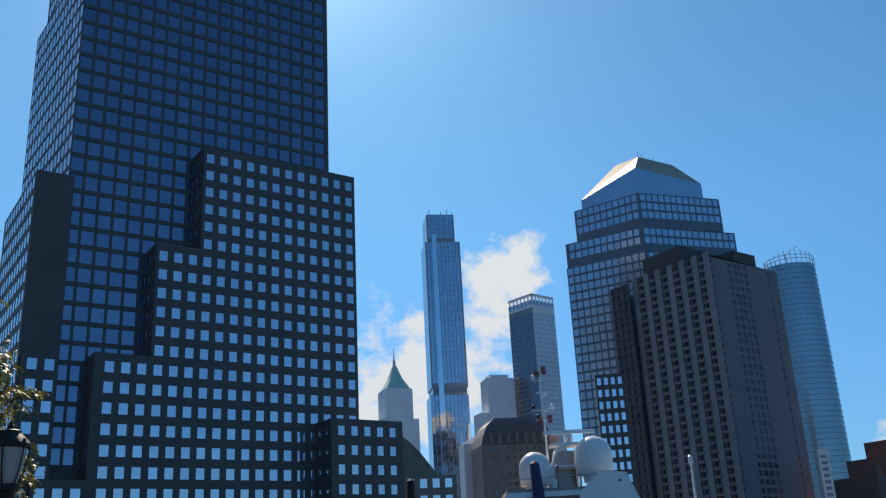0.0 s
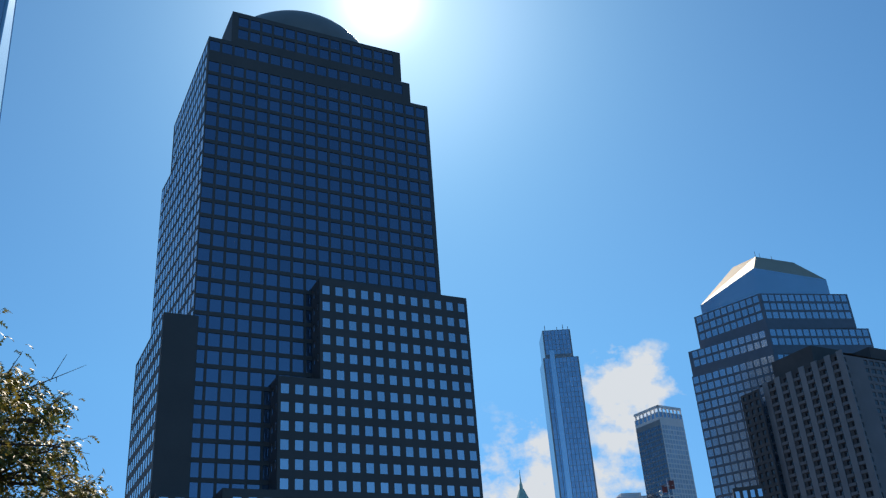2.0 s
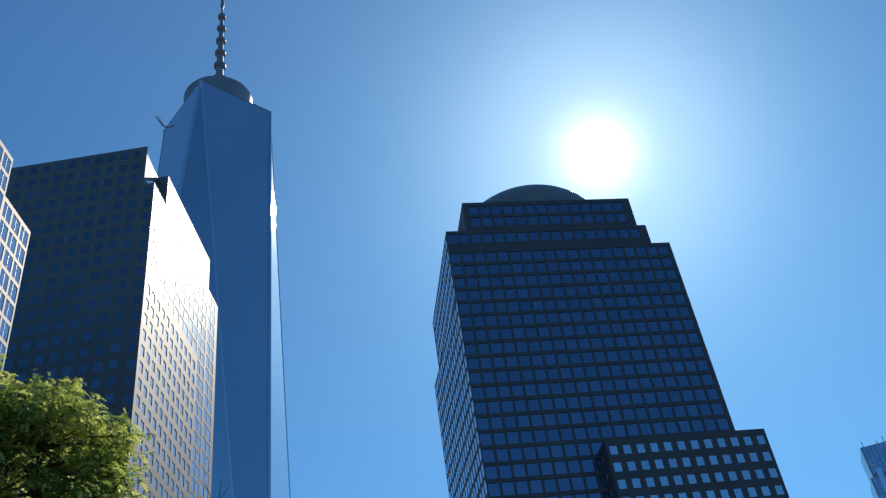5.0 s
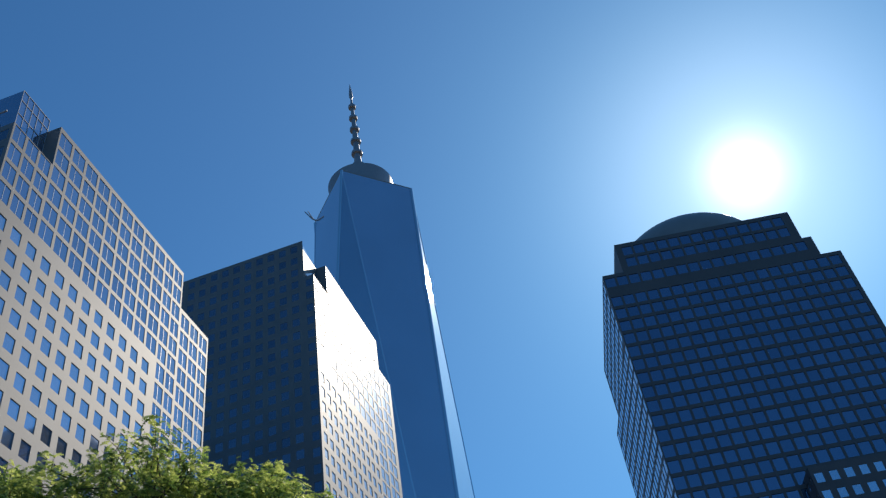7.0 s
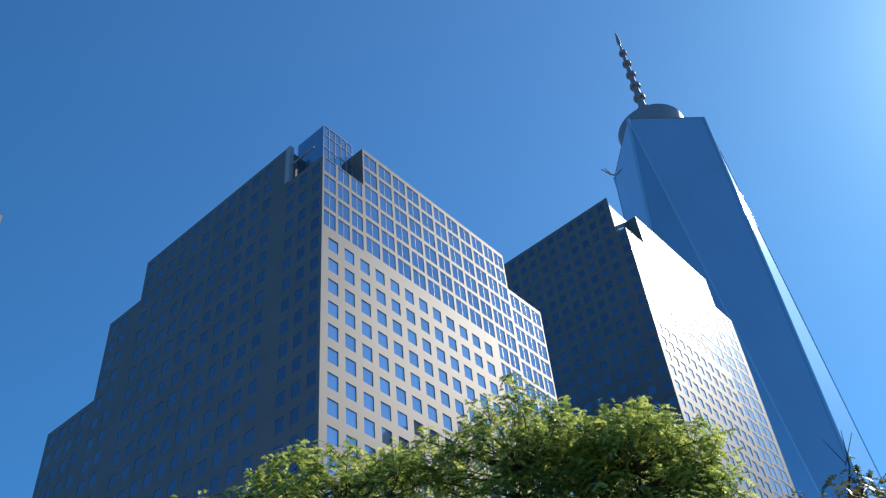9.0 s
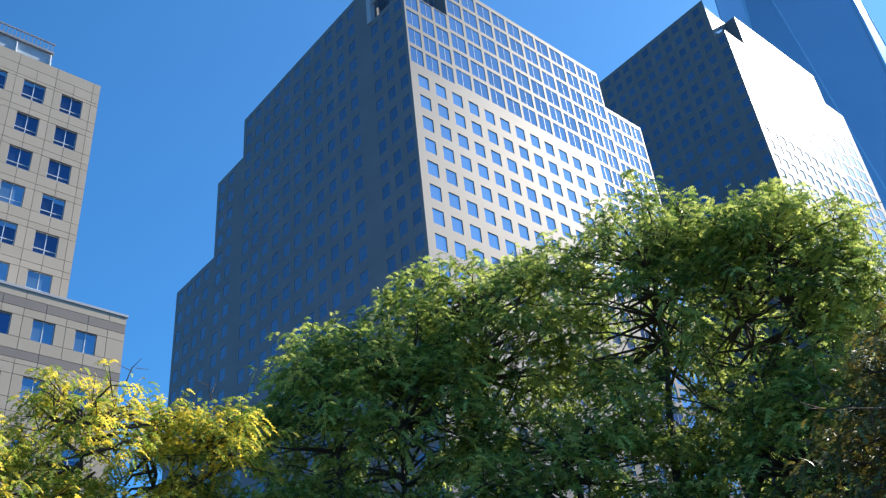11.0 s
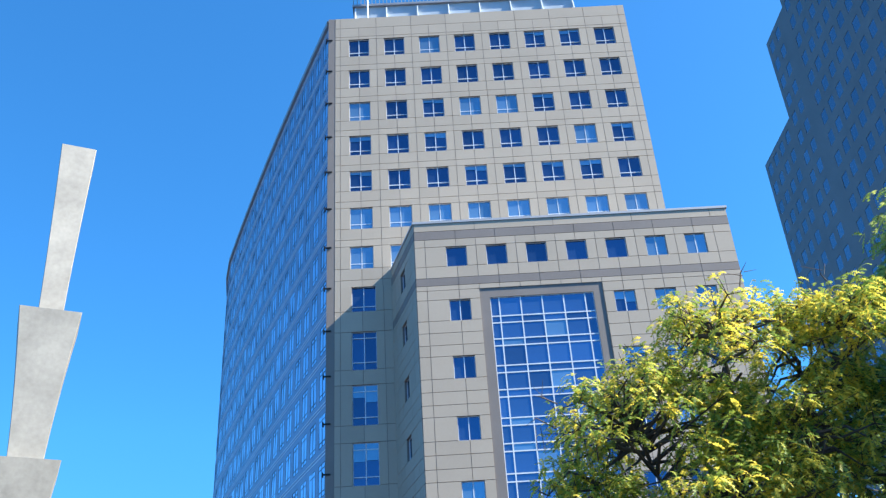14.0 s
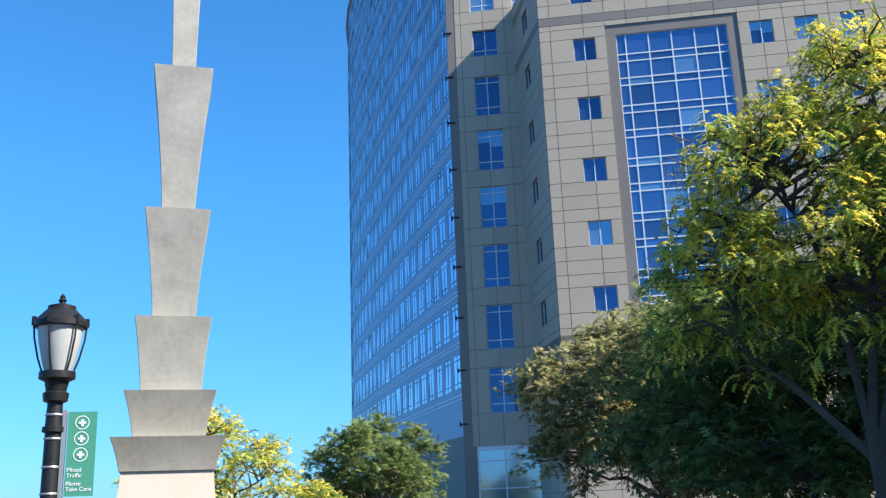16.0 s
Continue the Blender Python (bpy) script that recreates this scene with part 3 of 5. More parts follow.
# ---- the southern skyline ----
lib = thing("office_tower", pose(93.4, 375, 0, 0, 0, 34), "glass office tower with stepped shoulders and sloping brown roof", "building")
NEAR = (-2.0, 0.5)
for left_end, right_end, z0, z1 in (((-16.9, 33.5), (50.0, -13.0), 0, 126.5), ((-16.7, 33.0), (42.0, -12.2), 126.5, 137.5), ((-12.3, 30.0), (36.5, -11.0), 137.5, 153.0)):
    facade(lib, NEAR, right_end, z0, z1, 3.0, 3.9, (0.8, 0.74), DARK_MULLION, HAZY_GLASS, deep=0.1, top=0.5, tilt=0.1)
    facade(lib, left_end, NEAR, z0, z1, 3.0, 3.9, (0.8, 0.74), DARK_MULLION, HAZY_GLASS, deep=0.1, top=0.5, tilt=0.1)
    back = (right_end[0], 42.0)
    s = Shape()
    s.poly([(*NEAR, z1), (*right_end, z1), (*back, z1), (*left_end, z1)])
    s.quad((*right_end, z0), (*back, z0), (*back, z1), (*right_end, z1))
    part("roof", s, ROOFING, lib)
# attic whose head rises to the near corner, under a roof that slopes on every side
eaves = [(-8.6, 28.5, 158.5), (-0.6, 1.4, 165.5), (30.5, -7.5, 160.5), (38.0, 38.5, 158.5)]
ridge = [(7.0, 20.0, 175.5), (9.3, 8.0, 175.5), (27.0, 4.0, 173.5), (30.0, 20.0, 174.0)]
s, r = Shape(), Shape()
for k in range(4):
    a, b = eaves[k], eaves[(k + 1) % 4]
    s.quad((a[0], a[1], 153.0), (b[0], b[1], 153.0), b, a)
    r.quad(a, b, ridge[(k + 1) % 4], ridge[k])
r.poly(ridge)
part("attic", s, HAZY_GLASS, lib)
part("sloping_roof", r, BRASS_ROOF, lib, "pale brown metal pyramid roof")
s = Shape()
for x, y in ((9.5, 8.2), (13, 9), (20, 9)):
    s.lathe([(0.15, 175.4), (0.08, 178.2)], 5, x, y)
part("mast", s, STEEL, lib)

foot_block = thing("low_office_block", pose(55.5, 321.0, 0, 0, 0, -9), "granite office wing with bright square windows", "building")
facade(foot_block, (0, 0), (9.6, 0), 0, 64.5, 2.35, 4.1, (0.55, 0.6), SHADE_GRANITE, COATED, top=1.2)
facade(foot_block, (0, 12), (0, 0), 0, 64.5, 2.9, 4.1, (0.5, 0.55), SHADE_GRANITE, COATED, top=1.2)
part("core", Shape().box(0.3, 9.5, 0.4, 12, 0, 64.3), SHADE_GRANITE, foot_block)

gate = thing("apartment_tower", pose(106.0, 340.0, 0, 0, 0, 36), "dark brown concrete apartment tower with striped balconies", "building")


def striped(parent, p0, p1, z1, bay, storey, pier):
    facade(parent, p0, p1, 0, z1, bay, storey, (1 - pier, 0.66), BROWN_BRICK, DARK_GLASS, deep=0.7, top=1.2)
    p0, p1 = Vector((*p0, 0)), Vector((*p1, 0))
    W = (p1 - p0).length
    a = (p1 - p0) / W
    n = Vector((a.y, -a.x, 0))
    for c in range(int(W / bay / 2) + 1):
        s = Shape()
        x = min(c * bay * 2, W - bay * pier)
        q = [p0 + a * x, p0 + a * x + n * 0.4, p0 + a * (x + bay * pier * 1.9) + n * 0.4, p0 + a * (x + bay * pier * 1.9)]
        s.prism([(v.x, v.y) for v in q][::1], 0, z1 + 0.4)
        part("pier", s, PALE_CONCRETE, parent)
    g = Shape()
    for f in range(int(z1 / storey)):
        z = z1 - 1.0 - f * storey
        for c in range(int(W / bay / 2)):
            x0, x1 = (c * 2 + 0.9) * bay, (c * 2 + 1.9) * bay
            q = [p0 + a * x0, p0 + a * x0 + n * 0.35, p0 + a * x1 + n * 0.35, p0 + a * x1]
            g.prism([(v.x, v.y) for v in q], z - storey * 0.95, z - storey * 0.6)
    tagged(part("balcony", g, CONCRETE, parent), kind="stuff")


striped(gate, (0, 38), (0, 0), 113, 3.1, 3.05, 0.45)
across = 0.0
for width, glazed in ((3.6, 0.45), (7.6, 0), (3.4, 0.55), (6.4, 0.8), (3.8, 0.55), (11.0, 0), (3.6, 0.5), (4.6, 0)):
    if glazed:
        facade(gate, (across, 0), (across + width, 0), 0, 112, width / (2 if width > 5 else 1) - 0.02, 3.05, (glazed, 0.6), CONCRETE, DARK_GLASS, deep=0.25)
    else:
        part("wall", Shape().box(across, across + width, -0.02, 0.3, 0, 112), CONCRETE, gate)
    across += width
facade(gate, (-3, 48), (-3, 38), 0, 111, 3.1, 3.05, (0.55, 0.6), BROWN_BRICK, DARK_GLASS, deep=0.5)
s = Shape()
s.quad((0, 0, 112.9), (44, 0, 112), (44, 40, 112), (0, 40, 112.9))
s.quad((44, 0, 0), (44, 40, 0), (44, 40, 112), (44, 0, 112))
s.box(3, 20, 14, 34, 112, 121)
s.box(20, 34, 2, 16, 111, 118)
part("roof", s, BROWN_BRICK, gate)

west50 = thing("glass_tower", pose(299, 742, 0), "slender curved blue glass apartment tower with crown frame", "building")
foot = [(20 * math.cos(a), 17 * math.sin(a)) for a in [2 * math.pi * k / 28 for k in range(28)]]
s = Shape().prism(foot, 0, 228)
part("wall", s, TEAL_GLASS, west50)
s = Shape()
for k in range(52):
    z = 4 + k * 4.3
    s.prism([(x * 1.012, y * 1.012) for x, y in foot], z, z + 0.45)
tagged(part("floor_edge", s, STEEL, west50), kind="stuff")
s = Shape()
for k in range(28):
    x, y = foot[k]
    s.box(x - 0.2, x + 0.2, y - 0.2, y + 0.2, 228, 239 - 0.012 * x * x)
for z in (231, 234):
    s.lathe([(18.8, z), (18.8, z + 0.5)], 28, cap=False)
part("crown", s, STEEL, west50, "open steel crown frame")
s = Shape().tube([(0, 0, 228), (-2, 0, 240), (9, 0, 247)], [0.5, 0.4, 0.3], 5)
part("roof_crane", s, STEEL, west50)

slim = thing("glass_tower", pose(11, 745, 0, 0, 0, 8), "slender dark blue glass skyscraper with notched storeys", "building")
for n, (x0, x1, z0, z1) in enumerate(((-16, 14, 0, 135), (-14, 13, 135, 141), (-15, 14, 141, 262), (-13, 10, 262, 286))):
    facade(slim, (x0, -14), (x1, -14), z0, z1, 3.0, 4.2, (0.86, 0.95), STEEL, DARK_GLASS if n in (1,) else CURTAIN, deep=0.1, top=0.3)
    s = Shape().box(x0, x1, -13.8, 12, z0, z1)
    part("core", s, SHADE_GLASS, slim)
s = Shape().box(-9.5, -5.5, -15.4, -14.1, 60, 268)
part("fin", s, COATED, slim)
s = Shape()
for x in (-10, 0, 5, 9):
    s.box(x - 0.25, x + 0.25, -10, -9.5, 286, 286 + 4 + (x % 3))
part("mast", s, STEEL, slim)

hotel = thing("hotel_tower", pose(74, 697, 0, 0, 0, 40), "blue glass hotel tower with a framed flat crown", "building")
# pale right face and dark left face: their difference in light is set by material colour
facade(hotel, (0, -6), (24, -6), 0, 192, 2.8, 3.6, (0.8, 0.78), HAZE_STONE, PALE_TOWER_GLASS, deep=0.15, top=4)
facade(hotel, (0, 20), (0, -6), 0, 192, 2.8, 3.6, (0.85, 0.75), STEEL, SHADE_GLASS, deep=0.15, top=4)
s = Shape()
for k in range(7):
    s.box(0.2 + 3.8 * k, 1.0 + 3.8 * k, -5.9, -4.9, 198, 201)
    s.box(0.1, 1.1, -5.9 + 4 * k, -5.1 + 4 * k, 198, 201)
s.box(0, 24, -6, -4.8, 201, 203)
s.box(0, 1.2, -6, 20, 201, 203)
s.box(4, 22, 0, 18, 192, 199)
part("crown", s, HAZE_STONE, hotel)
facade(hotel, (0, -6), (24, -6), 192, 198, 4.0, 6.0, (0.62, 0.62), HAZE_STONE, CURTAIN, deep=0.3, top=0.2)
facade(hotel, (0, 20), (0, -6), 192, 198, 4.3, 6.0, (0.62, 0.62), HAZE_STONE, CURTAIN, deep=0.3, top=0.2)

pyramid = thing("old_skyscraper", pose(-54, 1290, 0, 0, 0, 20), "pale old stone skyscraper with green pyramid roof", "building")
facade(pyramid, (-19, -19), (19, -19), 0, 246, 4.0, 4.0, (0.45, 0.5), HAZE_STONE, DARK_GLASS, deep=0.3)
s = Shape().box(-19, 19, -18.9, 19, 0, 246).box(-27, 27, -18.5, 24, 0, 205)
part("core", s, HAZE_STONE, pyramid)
s = Shape().prism([(-17, -17), (17, -17), (17, 17), (-17, 17)], 246, 262, [(-8.5, -8.5), (8.5, -8.5), (8.5, 8.5), (-8.5, 8.5)])
s.prism([(-8.5, -8.5), (8.5, -8.5), (8.5, 8.5), (-8.5, 8.5)], 262, 280, [(-2.6, -2.6), (2.6, -2.6), (2.6, 2.6), (-2.6, 2.6)])
s.lathe([(2.5, 279), (2.2, 286), (1.0, 290), (0.2, 306)], 8)
part("roof", s, COPPER, pyramid, "green copper pyramid and spire")

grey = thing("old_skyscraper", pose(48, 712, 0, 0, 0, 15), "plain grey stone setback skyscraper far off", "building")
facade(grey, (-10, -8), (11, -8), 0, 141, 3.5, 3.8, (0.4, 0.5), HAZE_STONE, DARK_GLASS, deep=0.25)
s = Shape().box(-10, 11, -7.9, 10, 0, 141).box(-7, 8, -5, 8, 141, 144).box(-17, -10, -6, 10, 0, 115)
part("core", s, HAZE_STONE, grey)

old = thing("old_office_building", pose(36, 452, 0, 0, 0, 12), "old tan-brown brick office building with dark mansard roof", "building")
facade(old, (-17, -6), (18, -6), 0, 58, 3.2, 3.9, (0.42, 0.55), OLD_BRICK, DARK_GLASS, deep=0.3)
part("core", Shape().box(-16.9, 17.9, -5.6, 14, 0, 58), OLD_BRICK, old)
s, profile = Shape(), ((0.0, 58), (1.6, 63), (3.6, 67), (6.5, 70), (9.0, 71.5))
for (i0, z0), (i1, z1) in zip(profile, profile[1:]):
    s.prism([(-17 + i0, -6 + i0 * 0.6), (18 - i0 * 0.5, -6 + i0 * 0.6), (18 - i0 * 0.5, 14), (-17 + i0, 14)], z0, z1, [(-17 + i1, -6 + i1 * 0.6), (18 - i1 * 0.5, -6 + i1 * 0.6), (18 - i1 * 0.5, 14), (-17 + i1, 14)])
mansard = part("mansard_roof", s, SLATE, old)
for k in range(7):
    x = -12 + 4.2 * k
    s = Shape().box(x - 0.8, x + 0.8, -6.2, -4, 59.0, 62.6)
    s.prism([(x - 1.0, -6.3), (x + 1.0, -6.3), (x + 1.0, -3.5), (x - 1.0, -3.5)], 62.6, 63.8, [(x - 0.1, -6.3), (x + 0.1, -6.3), (x + 0.1, -3.5), (x - 0.1, -3.5)])
    part("dormer", s, OLD_BRICK, mansard)

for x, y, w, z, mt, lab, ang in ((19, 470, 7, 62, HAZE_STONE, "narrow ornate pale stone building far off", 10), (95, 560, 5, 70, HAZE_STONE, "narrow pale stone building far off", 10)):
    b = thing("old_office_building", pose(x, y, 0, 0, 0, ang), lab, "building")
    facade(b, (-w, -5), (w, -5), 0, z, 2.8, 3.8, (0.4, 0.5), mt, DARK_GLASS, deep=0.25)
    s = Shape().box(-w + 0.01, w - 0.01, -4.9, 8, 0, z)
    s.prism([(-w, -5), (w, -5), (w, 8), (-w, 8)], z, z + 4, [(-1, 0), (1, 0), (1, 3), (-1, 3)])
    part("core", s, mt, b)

brick = thing("brick_building", pose(150, 330, 0, 0, 0, 30), "stepped red-brown brick apartment building", "building")
for u0, u1, z in ((0, 12, 27), (12, 24, 34), (24, 60, 41)):
    facade(brick, (u0, 0), (u1, 0), 0, z, 3.4, 3.1, (0.5, 0.5), RED_BRICK, DARK_GLASS, deep=0.3)
    s = Shape().box(u0, u1, 0.05, 20, 0, z)
    s.box(u0 + 3, u0 + 6, 2, 5, z, z + 4)
    part("core", s, RED_BRICK, brick)

# ---- the tan stone office building beside the esplanade ----
exchange = thing("stone_office_building", pose(-69.4, -35.6, 0, 0, 0, 112.5), "tan stone office building with curved blue glass flank", "building")
PANELS = [0]


def stone_wall(parent, p0, p1, rows, each=0, joint=0.045, deep=0.05):
    """A clad wall, course by course: rows of (z0, z1, [joint lines along the wall], [openings], material). Each slab stands proud of its joints."""
    p0, p1 = Vector((*p0, 0)), Vector((*p1, 0))
    W = (p1 - p0).length
    a = (p1 - p0) / W
    n = Vector((a.y, -a.x, 0))
    P = lambda x, z, d=0.0: tuple(p0 + a * x + n * d + Vector((0, 0, z)))
    rest, back = {}, Shape()
    for z0, z1, lines, holes, material in rows:
        edges = sorted({0.0, W, *[x for x in lines if 0 < x < W and not any(h0 < x < h1 for h0, h1 in holes)], *[x for h in holes for x in h]})
        for x0, x1 in zip(edges, edges[1:]):
            mid = (x0 + x1) / 2
            if any(h0 < mid < h1 for h0, h1 in holes):
                if x1 - x0 < 4.0:
                    back.quad(P(x0, z0, -0.3), P(x1, z0, -0.3), P(x1, z0, 0), P(x0, z0, 0))
                    back.quad(P(x0, z1, 0), P(x1, z1, 0), P(x1, z1, -0.3), P(x0, z1, -0.3))
                back.quad(P(x0, z0, 0), P(x0, z1, 0), P(x0, z1, -0.3), P(x0, z0, -0.3))
                back.quad(P(x1, z0, -0.3), P(x1, z1, -0.3), P(x1, z1, 0), P(x1, z0, 0))
                continue
            back.quad(P(x0, z0), P(x1, z0), P(x1, z1), P(x0, z1))
            j = joint / 2
            own = PANELS[0] < each
            s = Shape() if own else rest.setdefault(material.name, (Shape(), material))[0]
            q = [(x0 + j, z0 + j), (x1 - j, z0 + j), (x1 - j, z1 - j), (x0 + j, z1 - j)]
            s.quad(*[P(x, z, deep) for x, z in q])
            for k in range(4):
                (xa, za), (xb, zb) = q[k], q[(k + 1) % 4]
                s.quad(P(xa, za), P(xb, zb), P(xb, zb, deep), P(xa, za, deep))
            if own:
                PANELS[0] += 1
                part("stone_panel", s, material, parent)
    for s, material in rest.values():
        tagged(part("stone_cladding", s, material, parent), kind="stuff")
    part("wall", back, GREY_STONE, parent)


FRAMES = {}


def grid_frame(w, h, uprights, crossbars, b, thick, x=0.0, y=0.0, z=0.0):
    """One connected frame with its glazing bars: a plate with a hole for each pane."""
    def lines(size, cuts):
        e, solid = [-size / 2, -size / 2 + b], [True]
        for c in cuts:
            e += [-size / 2 + c * size - b * 0.8, -size / 2 + c * size + b * 0.8]
            solid += [False, True]
        return e + [size / 2 - b, size / 2], solid + [False, True]
    ex, sx = lines(w, uprights)
    ez, sz = lines(h, crossbars)
    f, nx, nz = Shape(), len(ex), len(ez)
    for yy in (-thick / 2, thick / 2):
        f.v += [(x + a, y + yy, z + c) for c in ez for a in ex]
    i = lambda p, q, k: k * nx * nz + q * nx + p
    full = lambda p, q: 0 <= p < nx - 1 and 0 <= q < nz - 1 and (sx[p] or sz[q])
    for p in range(nx - 1):
        for q in range(nz - 1):
            if not full(p, q):
                continue
            f.f.append((i(p, q, 0), i(p + 1, q, 0), i(p + 1, q + 1, 0), i(p, q + 1, 0)))
            f.f.append((i(p, q + 1, 1), i(p + 1, q + 1, 1), i(p + 1, q, 1), i(p, q, 1)))
            for (dp, dq), (a, c) in (((-1, 0), ((p, q + 1), (p, q))), ((1, 0), ((p + 1, q), (p + 1, q + 1))), ((0, -1), ((p, q), (p + 1, q))), ((0, 1), ((p + 1, q + 1), (p, q + 1)))):
                if not full(p + dp, q + dq):
                    f.f.append((i(*a, 0), i(*a, 1), i(*c, 1), i(*c, 0)))
    return f


def unit_window(parent, x, z, w, h, uprights, crossbars, at, turn, blind=0.0, outward=-0.16, glass=None):
    """A framed window: frame with its glazing bars, pane behind, and a blind lowered by a share of its height."""
    key = (w, h, tuple(uprights), tuple(crossbars))
    if key not in FRAMES:
        f = grid_frame(w, h, uprights, crossbars, 0.045, 0.1)
        FRAMES[key] = mesh_of("window", f.v, f.f, WHITE_FRAME)
    ob = put("window", FRAMES[key], parent)
    ob.matrix_basis = at(x, z, outward, turn)
    cells = [0, *uprights, 1]
    for x0, x1 in zip(cells, cells[1:]):
        pw = (x1 - x0) * w
        p = put("pane", pane_mesh(pw, h - 0.05, glass or BLUE_GLASS), ob)
        p.matrix_basis = pose(-w / 2 + (x0 + x1) / 2 * w, 0.02, 0, RNG.gauss(0, 0.5), 0, RNG.gauss(0, 0.7))
        drop = blind if blind > 0.8 else blind * RNG.uniform(0.5, 1.2)
        if blind and drop > 0.1:
            bh = (h - 0.12) * (1.0 if drop > 0.8 else drop)
            bh = round(bh * 20) / 20
            q = put("blind", pane_mesh(pw - 0.1, bh, BLIND), ob)
            q.matrix_basis = pose(-w / 2 + (x0 + x1) / 2 * w, -0.025, h / 2 - 0.06 - bh / 2)
    return ob


def front_at(v):
    return lambda x, z, o, turn: Matrix.Translation((x, v - o, z)) @ pose(0, 0, 0, 0, 0, turn)


# tower front: eight bays
BAYS, W0, WW = 3.886, 1.5, 2.2
wx = [W0 + BAYS * k for k in range(8)]
centres = [x + WW / 2 for x in wx]
piers = [0.55] + [x + WW + (BAYS - WW) / 2 for x in wx]
rows = [(75.4, 76.7, piers + centres, [], TAN_STONE), (76.7, 78.2, piers, [], TAN_STONE)]
for f in range(7):
    top = 75.0 - 4.45 * f
    rows += [(top - 2.45, top, piers, [(x, x + WW) for x in wx], TAN_STONE),
             (top, top + 0.4, piers + centres, [], TAN_STONE) if f == 0 else (top, top + 0.75, piers + centres, [], TAN_STONE),
             (top - 3.7, top - 2.45, piers + centres, [], TAN_STONE)]
low = 75.0 - 4.45 * 6 - 3.7
rows += [(low - 0.7, low, piers + centres, [], TAN_STONE)]
tops = [43.9, 39.2, 34.0, 28.7, 23.4, 18.1, 12.8]
z = low - 0.7
for k, top in enumerate(tops):
    h = 2.6 if k == 0 else 3.75
    rows += [(top, z, [0.55, 2.6, 4.6], [], TAN_STONE), (top - h, top, [0.55, 4.6], [(1.6, 3.85)], TAN_STONE)]
    z = top - h
rows += [(6.4, z, [0.55, 2.6, 4.6], [], TAN_STONE)]
split = [(z0, z1, [x for x in l if x < 5.2] if z1 <= low else l, h, m) for z0, z1, l, h, m in rows]
stone_wall(exchange, (0, 0), (32.5, 0), [r for r in split if r[0] >= low - 0.01], each=180)
stone_wall(exchange, (0, 0), (5.5, 0), [r for r in split if r[0] < low - 0.01], each=190)
for f in range(7):
    for k, x in enumerate(wx):
        if f == 6 and k > 1:
            continue
        shade = 0.9 if (f >= 5 or RNG.random() < 0.14) else (0.24 if RNG.random() < 0.4 else 0.0)
        unit_window(exchange, x + WW / 2, 75.0 - 4.45 * f - 1.225, WW, 2.45, [0.5], [0.24], front_at(0), 0, shade)
for k, top in enumerate(tops):
    h = 2.6 if k == 0 else 3.75
    unit_window(exchange, 2.725, top - h / 2, 2.25, h, [0.5], [0.2] if k == 0 else [0.2, 0.84], front_at(0), 0, RNG.choice([0, 0, 0.4, 0.9]))
s = Shape()
s.quad((0, 17, 0), (32.5, 17, 0), (32.5, 17, 78.2), (0, 17, 78.2))
s.quad((32.5, 0, 0), (32.5, 17, 0), (32.5, 17, 78.2), (32.5, 0, 78.2))
s.quad((0, 0, 77.9), (32.5, 0, 77.9), (32.5, 17, 77.9), (-6, 17, 77.9))
part("side_wall", s, GREY_STONE, exchange)
s = Shape()
s.box(0.35, 5.5, -0.1, 0.1, 6.1, 6.4)
for x in (0.4, 2.6, 5.4):
    s.box(x - 0.06, x + 0.06, -0.08, 0.08, 0, 6.1)
s.box(0.35, 5.5, -0.06, 0.06, 3.0, 3.1)
s.box(0.35, 5.5, -0.06, 0.06, 5.2, 5.3)
front_glass = part("entrance_frame", s, WHITE_FRAME, exchange)
for x0, x1 in ((0.46, 2.54), (2.66, 5.34)):
    for z0, z1 in ((0, 3.0), (3.1, 5.2), (5.3, 6.1)):
        s = Shape()
        s.quad((x0, 0, z0), (x1, 0, z0), (x1, 0, z1), (x0, 0, z1))
        part("pane", s, PALE_GLASS, front_glass)

# projecting block with the tall window
BV, BL, BR, BT = -8.0, 7.8, 35.3, 45.4
cols = [10.5 - BL + 3.45 * k for k in range(7)]
bw, bh = 1.75, 1.95
half = [c + bw / 2 for c in cols]
between = [c + bw + 0.85 for c in cols] + [0.9]
step = 5.14
TALL = (13.1 - BL, 23.4 - BL)
brows = [(44.6, BT, between[::2], [], TAN_STONE), (43.75, 44.6, half, [], GREY_STONE), (43.0, 43.75, between + half, [], TAN_STONE),
         (43.0 - bh, 43.0, between, [(c, c + bw) for c in cols], TAN_STONE), (39.95, 43.0 - bh, between + half, [], TAN_STONE), (39.2, 39.95, half, [], GREY_STONE),
         (38.75, 39.2, between + half, [], TAN_STONE)]
tier = [cols[0], cols[4], cols[5], cols[6]]
z = 38.75
for f in range(5):
    top = 37.85 - step * f
    hs = [(c, c + bw) for c in tier]
    brows += [(top, z, between + half, [TALL], TAN_STONE), (top - bh, top, between, hs + [TALL], TAN_STONE)]
    for g in range(2):
        za = top - bh - 1.1 * g
        brows.append((za - 1.1, za, between + half, [TALL], TAN_STONE))
    z = top - bh - 2.2
brows += [(13.7, z, between + half, [TALL] if z > 14.3 else [], TAN_STONE), (12.4, 13.7, half, [], GREY_STONE)]
z = 12.4
while z > 1.0:
    brows.append((z - 1.24, z, between + half, [], TAN_STONE))
    z -= 1.24
stone_wall(exchange, (BL, BV), (BR, BV), brows, each=300)
for k, c in enumerate(cols):
    unit_window(exchange, BL + c + bw / 2, 43.0 - bh / 2, bw, bh, [0.5] if k > 4 else [], [], front_at(BV), 0, 0.9 if k > 4 else 0.0)
